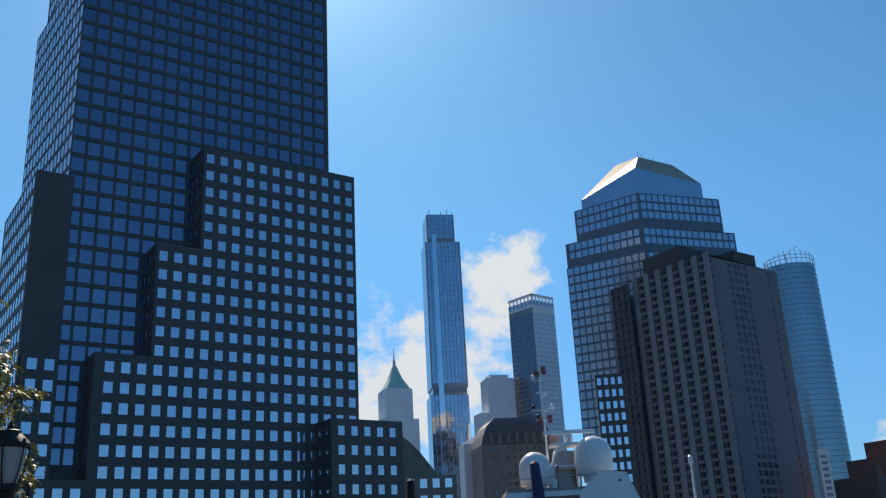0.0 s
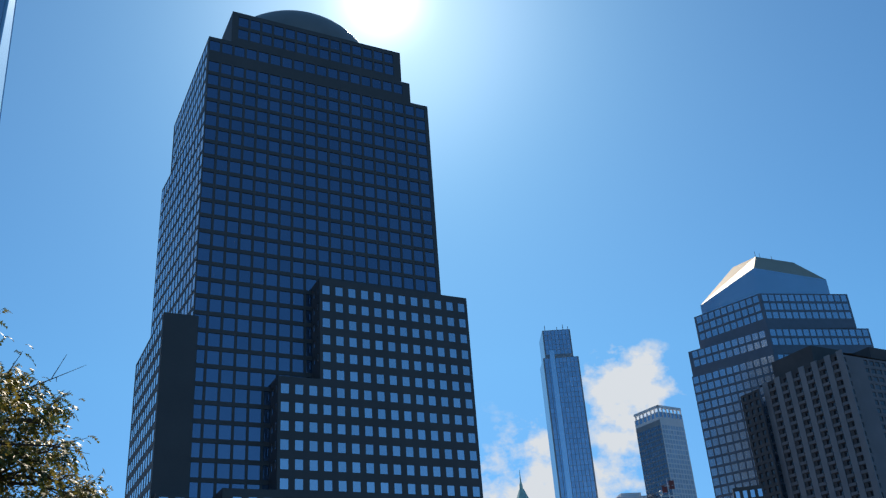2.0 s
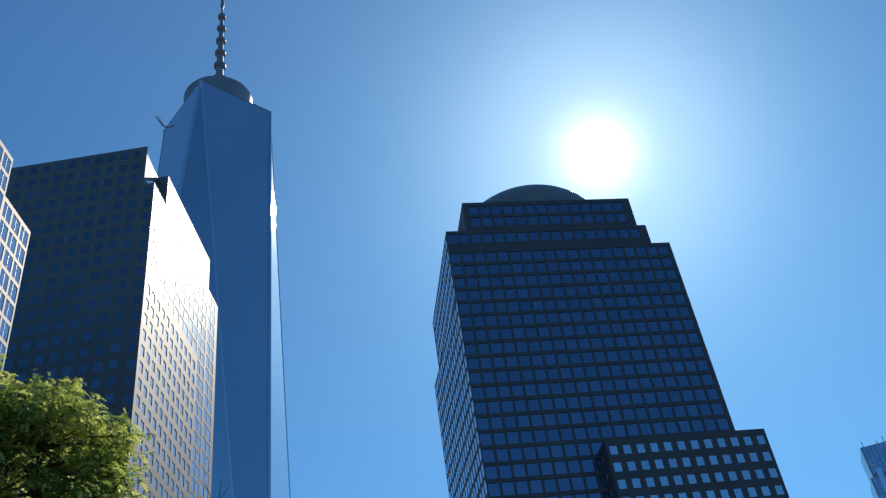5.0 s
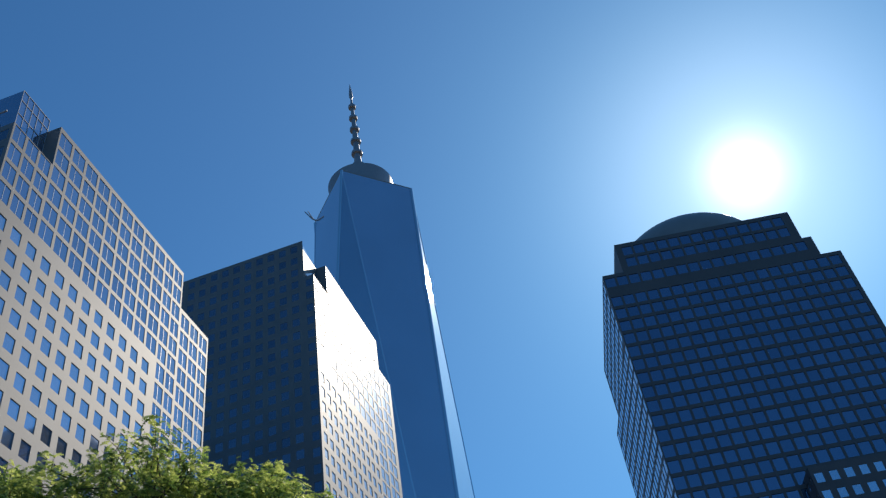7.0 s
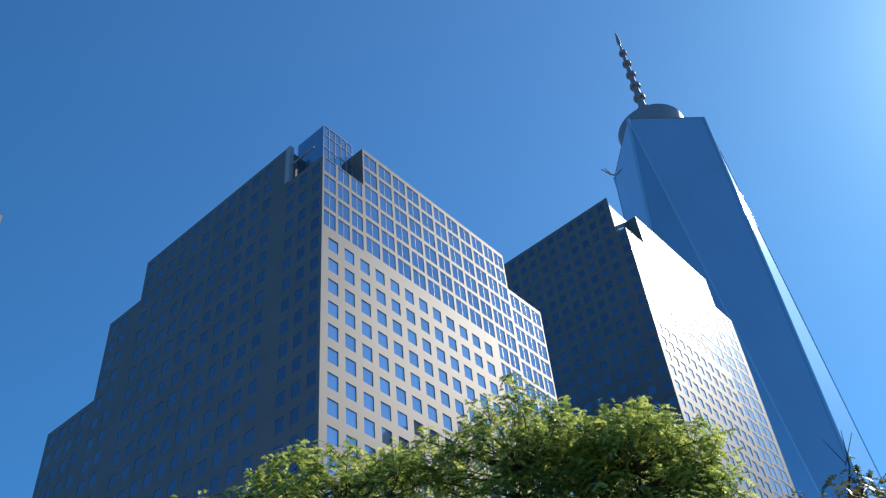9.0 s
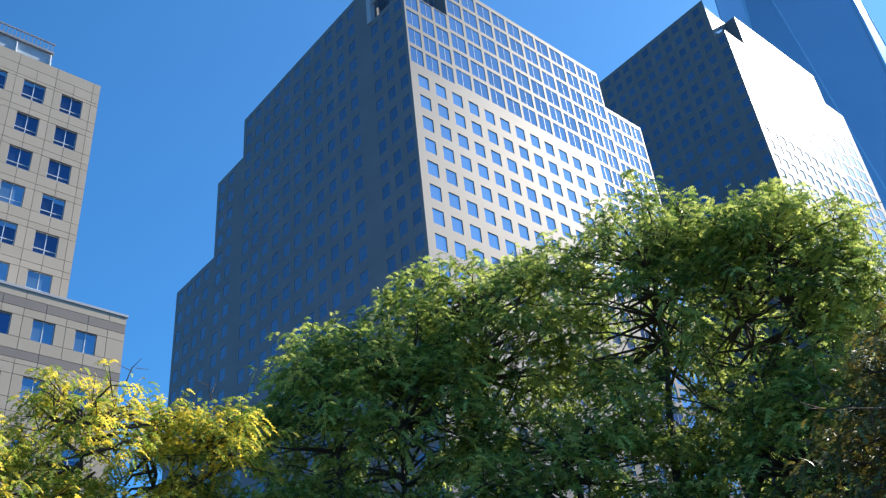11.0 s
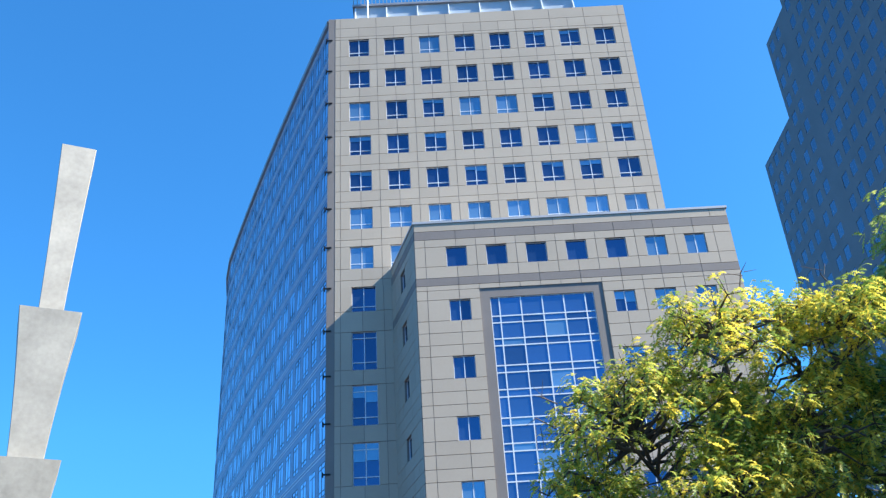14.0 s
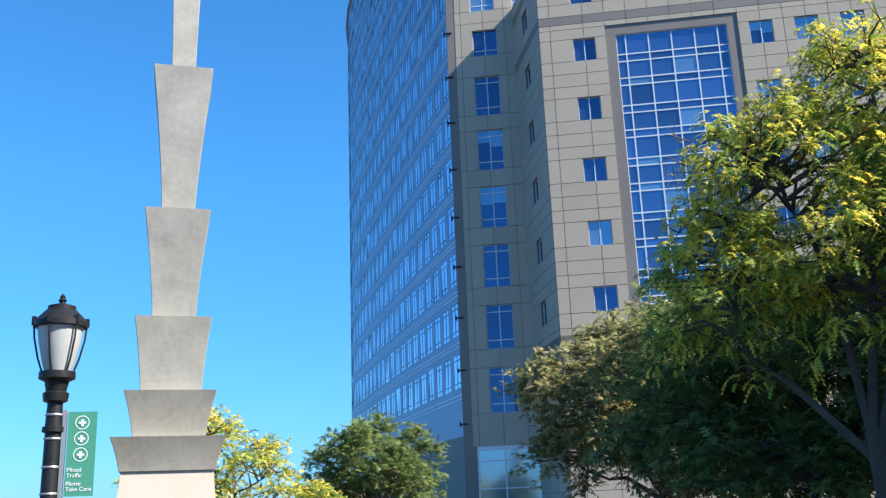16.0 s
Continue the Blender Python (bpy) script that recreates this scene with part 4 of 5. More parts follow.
for f in range(5):
    for c in tier:
        unit_window(exchange, BL + c + bw / 2, 37.85 - step * f - bh / 2, bw, bh, [0.5], [], front_at(BV), 0, RNG.choice([0, 0.0, 0.5, 0.9]))
# splayed, shaded return wall
ret = [(r[0], r[1], [1.3, 2.8, 5.6, 7.0], [(3.4, 5.0)] if (r[3] and r[1] - r[0] < 2.1 and r[1] - r[0] > 1.7) else [], r[4]) for r in brows]
stone_wall(exchange, (5.4, 0.0), (BL, BV), ret)
way = math.degrees(math.atan2(BV, BL - 5.4))
for r in ret:
    if r[3]:
        t = 4.2 / math.hypot(BV, BL - 5.4)
        m = Matrix.Translation((5.4 + (BL - 5.4) * t + 0.2, BV * t + 0.05, (r[0] + r[1]) / 2)) @ pose(0, 0, 0, 0, 0, way)
        unit_window(exchange, 0, 0, 1.6, 1.95, [], [], lambda x, z, o, turn, m=m: m, 0)
s = Shape()
s.prism([(BL - 0.12, BV - 0.12), (BR + 0.12, BV - 0.12), (BR + 0.12, 0), (5.3, 0)], BT, BT + 0.22)
s.quad((BR, BV, 0), (BR, 6, 0), (BR, 6, BT), (BR, BV, BT))
s.quad((32.5, 0.0, BT), (BR, 0, BT), (BR, 6, BT), (32.5, 6, BT))
part("coping", s, MULLION, exchange, "pale metal coping")
# the tall gridded window in its grey surround
s = Shape()
x0, x1, zt, zb = 13.9, 22.6, 37.9, 12.6
s.box(13.1, x0, BV + 0.02, BV + 0.3, zb, 38.75)
s.box(x1, 23.4, BV + 0.02, BV + 0.3, zb, 38.75)
s.box(x0, x1, BV + 0.02, BV + 0.3, zt, 38.75)
s.box(x0, x1, BV + 0.02, BV + 0.3, zb, 15.68)
part("window_surround", s, GREY_STONE, exchange)
s = Shape()
xs = [x0, x0 + 0.75, x0 + 2.55, x0 + 4.35, x0 + 6.15, x1 - 0.75, x1]
zs, z = [zt], zt
for k in range(5):
    for d in (1.75, 0.62, 1.45, 0.62):
        z -= d
        zs.append(z)
tw, th = x1 - x0, zt - zs[-1]
s = grid_frame(tw, th, [(x - x0) / tw for x in xs[1:-1]], sorted((z - zs[-1]) / th for z in zs[1:-1]), 0.062, 0.05, (x0 + x1) / 2, BV + 0.145, (zt + zs[-1]) / 2)
tall = part("tall_window", s, WHITE_FRAME, exchange, "tall white-gridded blue window")
for xa, xb in zip(xs, xs[1:]):
    for za, zc in zip(zs[1:], zs):
        p = put("pane", pane_mesh(round(xb - xa, 2), round(zc - za, 2), TALL_GLASS if RNG.random() < 0.94 else BLIND), tall)
        p.matrix_basis = pose((xa + xb) / 2, BV + 0.17, (za + zc) / 2, RNG.gauss(0, 0.05), 0, RNG.gauss(0, 0.12))

# the curved glass flank, floor by floor
FLANK_GLASS = mat("clear blue office glass", (0.40, 0.55, 0.74), 0.06, metal=0.75, var=0.16, scale=0.1, fine=0.5, rand=0.9, island=0.9)
SPANDREL = mat("blue-grey cladding panels", (0.21, 0.285, 0.43), 0.42, metal=0.1, var=0.1, scale=0.1, fine=0.6)
pts, here, head = [(-0.7, 0.6)], Vector((-0.7, 0.6)), radians(114.5)
for k in range(16):
    here = here + Vector((math.cos(head), math.sin(head))) * 5.6
    pts.append((here.x, here.y))
    head -= radians(0.35 if k < 9 else 5.0)
for k, (b, a) in enumerate(zip(pts, pts[1:])):
    facade(exchange, a, b, 7.4, 78.0, 2.79, 4.45, (0.66, 0.66), SPANDREL, FLANK_GLASS, deep=0.03, top=1.4, name="curtain_wall", tilt=0.4)
def ribbon(line, out, z0, z1):
    """A continuous band along the curved wall."""
    s, n = Shape(), len(line)
    for k, (x, y) in enumerate(line):
        (xa, ya), (xb, yb) = line[max(k - 1, 0)], line[min(k + 1, n - 1)]
        q = Vector((yb - ya, xa - xb)).normalized() * -out
        s.v += [(x, y, z0), (x + q.x, y + q.y, z0), (x + q.x, y + q.y, z1), (x, y, z1)]
    for k in range(n - 1):
        for j in range(4):
            a, c = 4 * k + j, 4 * k + (j + 1) % 4
            s.f.append((a, c, c + 4, a + 4))
    return s


BAR_METAL = mat("blue-black window bars", (0.06, 0.085, 0.14), 0.45, var=0.1)
PALE_METAL = mat("pale blue-white mullion metal", (0.72, 0.78, 0.84), 0.4, var=0.06)
for f in range(16):
    z = 78.0 - 1.4 - 4.45 * f
    for k in (0.62, 0.95):
        part("floor_band", ribbon(pts, 0.035, z + k - 0.045, z + k + 0.045), PALE_METAL, exchange)
bars = grid_frame(1.84, 2.92, [0.5], [0.16, 0.84], 0.045, 0.02)
bar_mesh, high = mesh_of("window_frame", bars.v, bars.f, BAR_METAL), Shape()
for b, a in zip(pts, pts[1:]):
    way = math.degrees(math.atan2(b[1] - a[1], b[0] - a[0]))
    for c in range(2):
        for f in range(15):
            m = pose(a[0], a[1], 0, 0, 0, way) @ Matrix.Translation((0.01 + 2.79 * (c + 0.5), 0, 76.6 - 4.45 * (f + 0.33)))
            if f >= 6:
                put("window_frame", bar_mesh, exchange, m)
            else:
                n = len(high.v)
                high.v += [tuple(m @ Vector(v)) for v in bars.v]
                high.f += [tuple(k + n for k in q) for q in bars.f]
tagged(part("upper_glazing", high, BAR_METAL, exchange), kind="stuff")
part("roof_edge", ribbon(pts, 0.3, 77.9, 78.5), MULLION, exchange)
part("base_wall", ribbon(pts, -0.3, 0, 7.4), GREY_STONE, exchange)
s = Shape()
s.box(-0.75, 0.0, -0.03, 0.5, 6.4, 78.2)
s.box(-0.75, 0.34, -0.03, 0.9, 0, 6.4)
part("corner_stone", s, GREY_STONE, exchange)
for f in range(16):
    s = Shape().box(-0.98, -0.3, -0.14, 0.0, 8.2 + 4.45 * f, 8.32 + 4.45 * f)
    s.box(-1.02, -0.92, -0.18, 0.25, 8.1 + 4.45 * f, 8.45 + 4.45 * f)
    part("corner_bracket", s, BLACK_IRON, exchange)

# roof screen and pole
s = Shape()
s.box(1.8, 27.8, 4.0, 16, 77.9, 83.8)
screen = part("roof_screen", s, SCREEN, exchange, "pale metal and glass roof screen")
for k in range(8):
    s = Shape()
    x = 1.9 + 25.8 * k / 7
    s.prism([(x, 2.4), (x + 0.12, 2.4), (x + 0.12, 4.0), (x, 4.0)], 78.0, 83.6, [(x, 3.8), (x + 0.12, 3.8), (x + 0.12, 4.0), (x, 4.0)])
    part("fin", s, WHITE_FRAME, screen)
s = Shape()
s.box(1.6, 28.0, 3.7, 16, 83.8, 84.1)
for k in range(60):
    s.box(1.7 + 0.44 * k, 1.78 + 0.44 * k, 3.75, 3.83, 84.1, 85.2)
s.box(1.6, 28.0, 3.7, 3.85, 85.2, 85.35)
part("railing", s, STEEL, screen)
s = Shape().lathe([(0.14, 78), (0.1, 90), (0.05, 101)], 8, 3.4, 3.4)
part("flagpole", s, WHITE_FRAME, exchange)

# ---- the stacked steel pylon ----
py = thing("pylon_sculpture", pose(-15.97, -13.77, 0, 0, 0, 136.5), "tall sculpture of stacked tapering brushed-steel blocks", "sculpture")
TIERS = ((12.1, 17.0, 0.56, 0.86), (8.5, 12.1, 0.75, 1.38), (5.95, 8.5, 0.95, 1.46), (4.3, 5.95, 1.30, 1.66), (3.3, 4.3, 1.52, 1.94), (2.6, 3.3, 1.98, 2.38))
for z0, z1, w0, w1 in TIERS:
    bm = bmesh.new()
    rings = []
    for k in range(9):
        t = k / 8
        h = (w0 + (w1 - w0) * (0.35 * t + 0.65 * t ** 1.6)) / 2
        c = min(0.012, h * 0.1)
        outline = [(-h + c, -h), (h - c, -h), (h, -h + c), (h, h - c), (h - c, h), (-h + c, h), (-h, h - c), (-h, -h + c)]
        rings.append([bm.verts.new((x, y, z0 + (z1 - z0) * t)) for x, y in outline])
    for a, b in zip(rings, rings[1:]):
        for k in range(8):
            bm.faces.new((a[k], a[(k + 1) % 8], b[(k + 1) % 8], b[k]))
    bm.faces.new(rings[-1])
    bm.faces.new(list(reversed(rings[0])))
    me = bpy.data.meshes.new("steel_block")
    bm.to_mesh(me)
    bm.free()
    me.materials.append(PYLON)
    put("steel_block", me, py)
s = Shape().prism([(-1.2, -1.2), (1.2, -1.2), (1.2, 1.2), (-1.2, 1.2)], 0, 2.595, [(-0.94, -0.94), (0.94, -0.94), (0.94, 0.94), (-0.94, 0.94)])
part("plinth", s, PYLON_BASE, py, "cream stone plinth")


# ---- street lamps ----
def street_lamp(x, y, top, turn, label):
    lamp = thing("street_lamp", pose(x, y, 0, 0, 0, turn), label, "street lamp", "esplanade lamps")
    g = top - 1.02
    s = Shape().lathe([(0.20, 0), (0.20, 0.25), (0.14, 0.35), (0.12, 0.7), (0.085, 0.8), (0.08, g - 0.42), (0.11, g - 0.41), (0.11, g - 0.36), (0.085, g - 0.35), (0.075, g - 0.12), (0.12, g - 0.1), (0.13, g - 0.02), (0.10, g), (0.12, g + 0.1), (0.18, g + 0.13), (0.18, g + 0.2)], 20)
    part("post", s, BLACK_IRON, lamp)
    s = Shape().lathe([(0.125, g + 0.19), (0.16, g + 0.3), (0.205, g + 0.5), (0.228, g + 0.68), (0.21, g + 0.7)], 24)
    part("globe", s, FROST, lamp, "frosted glass lamp globe")
    s = Shape().lathe([(0.245, g + 0.66), (0.27, g + 0.67), (0.27, g + 0.72), (0.245, g + 0.75), (0.18, g + 0.82), (0.14, g + 0.86), (0.14, g + 0.89), (0.10, g + 0.905), (0.03, g + 0.91), (0.03, g + 0.94), (0.045, g + 0.955), (0.025, g + 0.98), (0.03, g + 0.995), (0.005, g + 1.03)], 24)
    part("cap", s, BLACK_IRON, lamp)
    for k in range(6):
        a = 2 * math.pi * k / 6 + 0.3
        c, q = math.cos(a), math.sin(a)
        line = [(0.145, g + 0.18), (0.20, g + 0.34), (0.245, g + 0.54), (0.26, g + 0.7)]
        s = Shape().tube([(r * c, r * q, z) for r, z in line], [0.011] * 4, 6)
        s.box(0.26 * c - 0.02, 0.26 * c + 0.02, 0.26 * q - 0.02, 0.26 * q + 0.02, g + 0.68, g + 0.77)
        part("rib", s, BLACK_IRON, lamp)
    return lamp


near_lamp = street_lamp(-7.095, -6.012, 3.93, 131, "black cast-iron lamp with frosted globe and green banner")
far_lamp = street_lamp(-5.6, 12.5, 3.82, 20, "black cast-iron lamp with frosted globe beside trees")

# green banner on the lamp post: bracket, straps, cloth and print
banner = part("banner", Shape().box(0.14, 0.42, -0.012, 0.012, 1.86, 2.70), SIGN_GREEN, near_lamp, "green banner with white print")
s = Shape().box(0.09, 0.125, -0.03, 0.03, 1.84, 2.72)
part("bracket", s, STEEL, near_lamp)
for z in (1.88, 2.14, 2.42, 2.66):
    part("strap", Shape().lathe([(0.088, z), (0.092, z + 0.01), (0.088, z + 0.022)], 16), BAND_METAL, near_lamp)
for z in (2.59, 2.43, 2.27):
    s = Shape()
    for k in range(24):
        a, b = 2 * math.pi * k / 24, 2 * math.pi * (k + 1) / 24
        s.quad(*[(0.28 + r * math.cos(t), -0.016, z + r * math.sin(t)) for r, t in ((0.062, a), (0.070, a), (0.070, b), (0.062, b))])
    s.box(0.268, 0.292, -0.017, -0.0125, z - 0.038, z + 0.03)
    s.box(0.245, 0.315, -0.017, -0.0125, z - 0.012, z + 0.008)
    part("pictogram", s, SIGN_WHITE, banner)
for text, z in (("Mixed", 2.10), ("Traffic", 2.045), ("Please", 1.965), ("Take Care", 1.91)):
    cu = bpy.data.curves.new("print", "FONT")
    cu.body, cu.size, cu.extrude = text, 0.058, 0.001
    tmp = bpy.data.objects.new("print", cu)
    me = bpy.data.meshes.new_from_object(tmp)
    bpy.data.objects.remove(tmp)
    me.materials.clear()
    me.materials.append(SIGN_WHITE)
    put("lettering", me, banner, Matrix.Translation((0.155, -0.0155, z)) @ pose(0, 0, 0, 90, 0, 0))


# ---- trees ----
def at(az, dist):
    a = radians(az)
    return -math.sin(a) * dist - 0.7, math.cos(a) * dist + 2.2


def unit(v):
    return v / (np.linalg.norm(v, axis=-1, keepdims=True) + 1e-9)


def fronds(name, root, way, length, width, pairs, droop, material, parent, rng):
    """Pinnate leaves: each one a drooping midrib with pointed leaflets on both sides, all its own island of one mesh."""
    n = len(root)
    L = length * rng.uniform(0.65, 1.25, (n, 1))
    W = width * rng.uniform(0.75, 1.2, (n, 1))
    side = unit(np.cross(way, rng.normal(size=(n, 3)) * 0.4 + np.array([0, 0, 1.0])))
    down = np.array([0, 0, -1.0])
    rib = [root + way * L * u + down * L * droop * u * u for u in np.linspace(0, 1, pairs + 1)]
    rows = list(rib)
    faces = []
    for k in range(pairs):
        u = (k + 0.5) / pairs
        wide = 0.55 + 0.45 * math.sin(math.pi * min(1.0, u * 1.05))
        for sign in (-1, 1):
            tip = (rib[k] + rib[k + 1]) / 2 + side * sign * W * wide * rng.uniform(0.8, 1.1, (n, 1)) + way * L * 0.7 / pairs + down * W * 0.35
            rows.append(tip)
            faces.append((k, k + 1, len(rows) - 1) if sign > 0 else (k + 1, k, len(rows) - 1))
    m = len(rows)
    co = np.stack(rows, axis=1).reshape(-1, 3)
    f = (np.array(faces)[None] + (np.arange(n) * m)[:, None, None]).reshape(-1)
    me = bpy.data.meshes.new(name)
    me.vertices.add(len(co))
    me.vertices.foreach_set("co", co.astype(np.float32).ravel())
    me.loops.add(len(f))
    me.loops.foreach_set("vertex_index", f.astype(np.int32))
    me.polygons.add(len(f) // 3)
    me.polygons.foreach_set("loop_start", np.arange(0, len(f), 3, dtype=np.int32))
    me.update(calc_edges=True)
    me.materials.append(material)
    return put(name, me, parent)


def tree(az, dist, label, material, seed, boughs, pad=0.6, per=90, length=0.26, width=0.075, pairs=5, droop=0.45, fork=2.6, girth=0.2, fill=1.0, bare=0):
    """Trunk, one limb into each bough, branches to the leafy pads on the boughs' outsides, and drooping leaves on the pads' twigs.
    boughs: bearing, distance, height, half-width and half-height of each leafy mass."""
    rng = np.random.default_rng(seed)
    x, y = at(az, dist)
    ob = thing("tree", pose(x, y, 0), label, "tree", "esplanade trees")
    base = np.array([x, y, 0])
    mass = [(np.array([*at(a, d), z]) - base, np.array([r, r, h])) for a, d, z, r, h in boughs]
    top = Vector((0.15, -0.1, fork))
    part("trunk", Shape().tube([(0, 0, 0), (0.05, 0.02, 0.3), tuple(top * 0.55), tuple(top)], [girth * 1.5, girth * 1.1, girth, girth * 0.85], 12), BARK, ob)
    roots, ways = [], []
    for k, (c, h) in enumerate(mass):
        limb = Shape()
        hub = Vector(c - np.array([0, 0, h[2] * 0.45]))
        start = top * rng.uniform(0.75, 1.0)
        bend = start.lerp(hub, 0.5) + Vector((0, 0, 0.12 * (hub - start).length)) + Vector(rng.normal(size=3) * 0.15)
        spine = [start, start.lerp(bend, 0.5), bend, bend.lerp(hub, 0.5) + Vector(rng.normal(size=3) * 0.12), hub, hub + Vector(rng.normal(size=3) * 0.2) + Vector((0, 0, h[2] * 0.8))]
        limb.tube([tuple(p) for p in spine], [girth * g for g in (0.62, 0.5, 0.4, 0.3, 0.22, 0.06)], 7)
        nodes = [a.lerp(b, f / 4) for a, b in zip(spine[1:], spine[2:]) for f in range(5)]
        want = int(fill * 2.6 * h[0] * (h[0] + h[2]) / (pad * pad))
        spots, tries = [], 0
        while len(spots) < want and tries < want * 12:
            tries += 1
            q = rng.normal(size=3)
            q[2] = q[2] if q[2] > -0.9 else -q[2]
            q /= np.linalg.norm(q)
            p = c + q * h * (rng.uniform(0.3, 1.0) ** 0.45 - 0.3 * pad / h[0]) * (1 + 0.16 * noise.noise(Vector(q) * 2.2 + Vector((seed, k, 0))))
            if p[2] < 1.2 or any((((p - c2) / h2) ** 2).sum() < 0.35 for j, (c2, h2) in enumerate(mass) if j != k):
                continue
            if any(((p - o) ** 2).sum() < (0.62 * pad) ** 2 for o in spots):
                continue
            spots.append(p)
        for p in spots:
            out = unit(p - c) * 0.75 + np.array([0, 0, 0.35])
            r = pad * rng.uniform(0.6, 1.2)
            foot = Vector(p - out * r * 0.6)
            near = min(nodes, key=lambda v: (v - foot).length)
            limb.tube([tuple(near), tuple(near.lerp(foot, 0.55) + Vector(rng.normal(size=3) * 0.1) + Vector((0, 0, 0.08))), tuple(foot)], [0.03 + girth * 0.06, 0.02, 0.011], 5)
            for j in range(7):
                d = unit(out * 0.8 + rng.normal(size=3) * np.array([0.75, 0.75, 0.45]))
                reach = r * rng.uniform(0.8, 1.5)
                end = foot + Vector(d * reach)
                if j < 4:
                    limb.tube([tuple(foot), tuple(end - Vector((0, 0, 0.2 * reach)))], [0.009, 0.003], 4)
                m = max(3, int(per * (r / pad) ** 2 / 7))
                t = rng.uniform(0.25, 1.0, (m, 1))
                pos = np.array(foot) + d * reach * t - np.array([0, 0, 0.2 * reach]) * t * t + rng.normal(size=(m, 3)) * 0.035
                across = unit(np.cross(d, rng.normal(size=3) * 0.3 + np.array([0, 0, 1.0]))) * np.where(np.arange(m) % 2, 1.0, -1.0)[:, None]
                roots.append(pos)
                ways.append(unit(across * 0.8 + d * 0.55 + rng.normal(size=(m, 3)) * 0.33 + np.array([0, 0, 0.12])))
        for j in range(bare):
            q = unit(rng.normal(size=3) * np.array([1, 1, 0.4]) + np.array([0, 0, 0.5]))
            p, e = Vector(c + q * h * 0.85), Vector(c + q * h * rng.uniform(1.05, 1.25))
            limb.tube([tuple(p), tuple(p.lerp(e, 0.5) + Vector(rng.normal(size=3) * 0.06)), tuple(e)], [0.012, 0.008, 0.003], 4)
            for i in range(2):
                f = p.lerp(e, rng.uniform(0.3, 0.7))
                limb.tube([tuple(f), tuple(f + Vector(rng.normal(size=3) * 0.2) + Vector((0, 0, 0.12)))], [0.006, 0.003], 4)
        part("limb", limb, BARK, ob)
    fronds("crown", np.concatenate(roots), np.concatenate(ways), length, width, pairs, droop, material, ob, rng)
    return ob


def round_crown(az, dist, height, spread, low, count, seed):
    """Boughs set round the axis of a round-headed tree."""
    rng = np.random.default_rng(seed)
    rows, wide = [], math.degrees(spread / dist)
    for k in range(count):
        a = 2.4 * k + seed
        u = (k + 0.5) / count
        z = low + (height - low) * (0.22 + 0.58 * u)
        reach = 0.62 * math.sqrt(max(0.05, 1 - (1.5 * u - 0.6) ** 2))
        rows.append((az + wide * reach * math.cos(a), dist + spread * reach * math.sin(a), z, spread * rng.uniform(0.38, 0.52), (height - low) * rng.uniform(0.18, 0.25)))
    return rows


tree(59, 18.0, "broad green locust tree with feathery leaves", GREEN_LEAF, 3,
     [(68.7, 18.6, 10.9, 3.0, 2.4), (57.3, 18.2, 11.1, 3.0, 2.7), (51.9, 18.6, 10.3, 3.1, 3.2), (49.3, 17.6, 10.8, 2.1, 2.2), (64, 17.5, 7.2, 2.8, 2.2), (52, 17.5, 6.8, 2.7, 2.2), (50.0, 17.0, 7.2, 1.7, 1.8), (58, 16.5, 5.4, 2.4, 1.5)], pad=0.62, per=80, fill=0.94, droop=0.65, fork=3.4, girth=0.24, length=0.22, width=0.062)
tree(76, 17.5, "dark green locust tree beside the broad one", GREEN_LEAF, 15,
     [(78.2, 17.1, 9.0, 2.15, 2.25), (74.4, 17.5, 9.3, 2.6, 2.6), (80, 16.8, 5.6, 2.2, 1.9), (72, 16.6, 6.2, 2.4, 1.9), (84.5, 17.0, 6.2, 2.2, 2.1), (90, 18.5, 5.6, 2.3, 2.1)], pad=0.62, per=80, fill=0.94, droop=0.65, fork=3.0, girth=0.2, length=0.22, width=0.062)
tree(95.5, 14.4, "yellowing locust tree with feathery leaves", YELLOW_LEAF, 8,
     [(102.4, 14.1, 4.6, 1.45, 1.75), (98.4, 14.1, 6.2, 1.85, 1.35), (93.1, 14.4, 7.4, 1.5, 1.2), (89.0, 14.9, 7.3, 1.5, 1.2), (85.8, 14.3, 7.4, 1.05, 0.8), (95, 14.0, 4.9, 1.8, 1.4), (90, 14.2, 5.6, 1.5, 1.2)], pad=0.48, per=76, fill=0.85, droop=0.75, fork=2.4, girth=0.12, length=0.17, width=0.045, bare=2)
tree(41, 12.6, "sparse olive-green autumn locust tree", OLIVE_LEAF, 21,
     [(39.6, 11.9, 5.25, 2.55, 2.0), (33.3, 13.2, 4.75, 2.05, 1.65), (27.8, 13.0, 3.6, 1.05, 1.0), (45, 12.6, 5.3, 1.7, 1.6)], pad=0.46, per=70, fill=0.65, droop=0.8, fork=2.2, girth=0.14, length=0.18, width=0.05, bare=9)
tree(107, 26.0, "olive-green autumn tree before the stone building", PALE_LEAF, 27, round_crown(107, 26.0, 7.2, 4.3, 0.9, 11, 2), pad=0.7, per=85, length=0.22, width=0.09, pairs=3, droop=0.25, fork=1.5, girth=0.14)
tree(97.5, 20.0, "dark green tree under the larger crowns", DARK_LEAF, 51, round_crown(97.5, 20.0, 6.6, 4.6, 0.7, 12, 5), pad=0.75, per=80, length=0.24, width=0.1, pairs=3, droop=0.3, fork=2.2, girth=0.26)
tree(124.5, 40.0, "dark green round-crowned tree", DARK_LEAF, 36, round_crown(124.5, 40.0, 6.0, 3.1, 0.4, 9, 1), pad=0.7, per=60, length=0.28, width=0.12, pairs=3, droop=0.2, fork=1.0, girth=0.14)
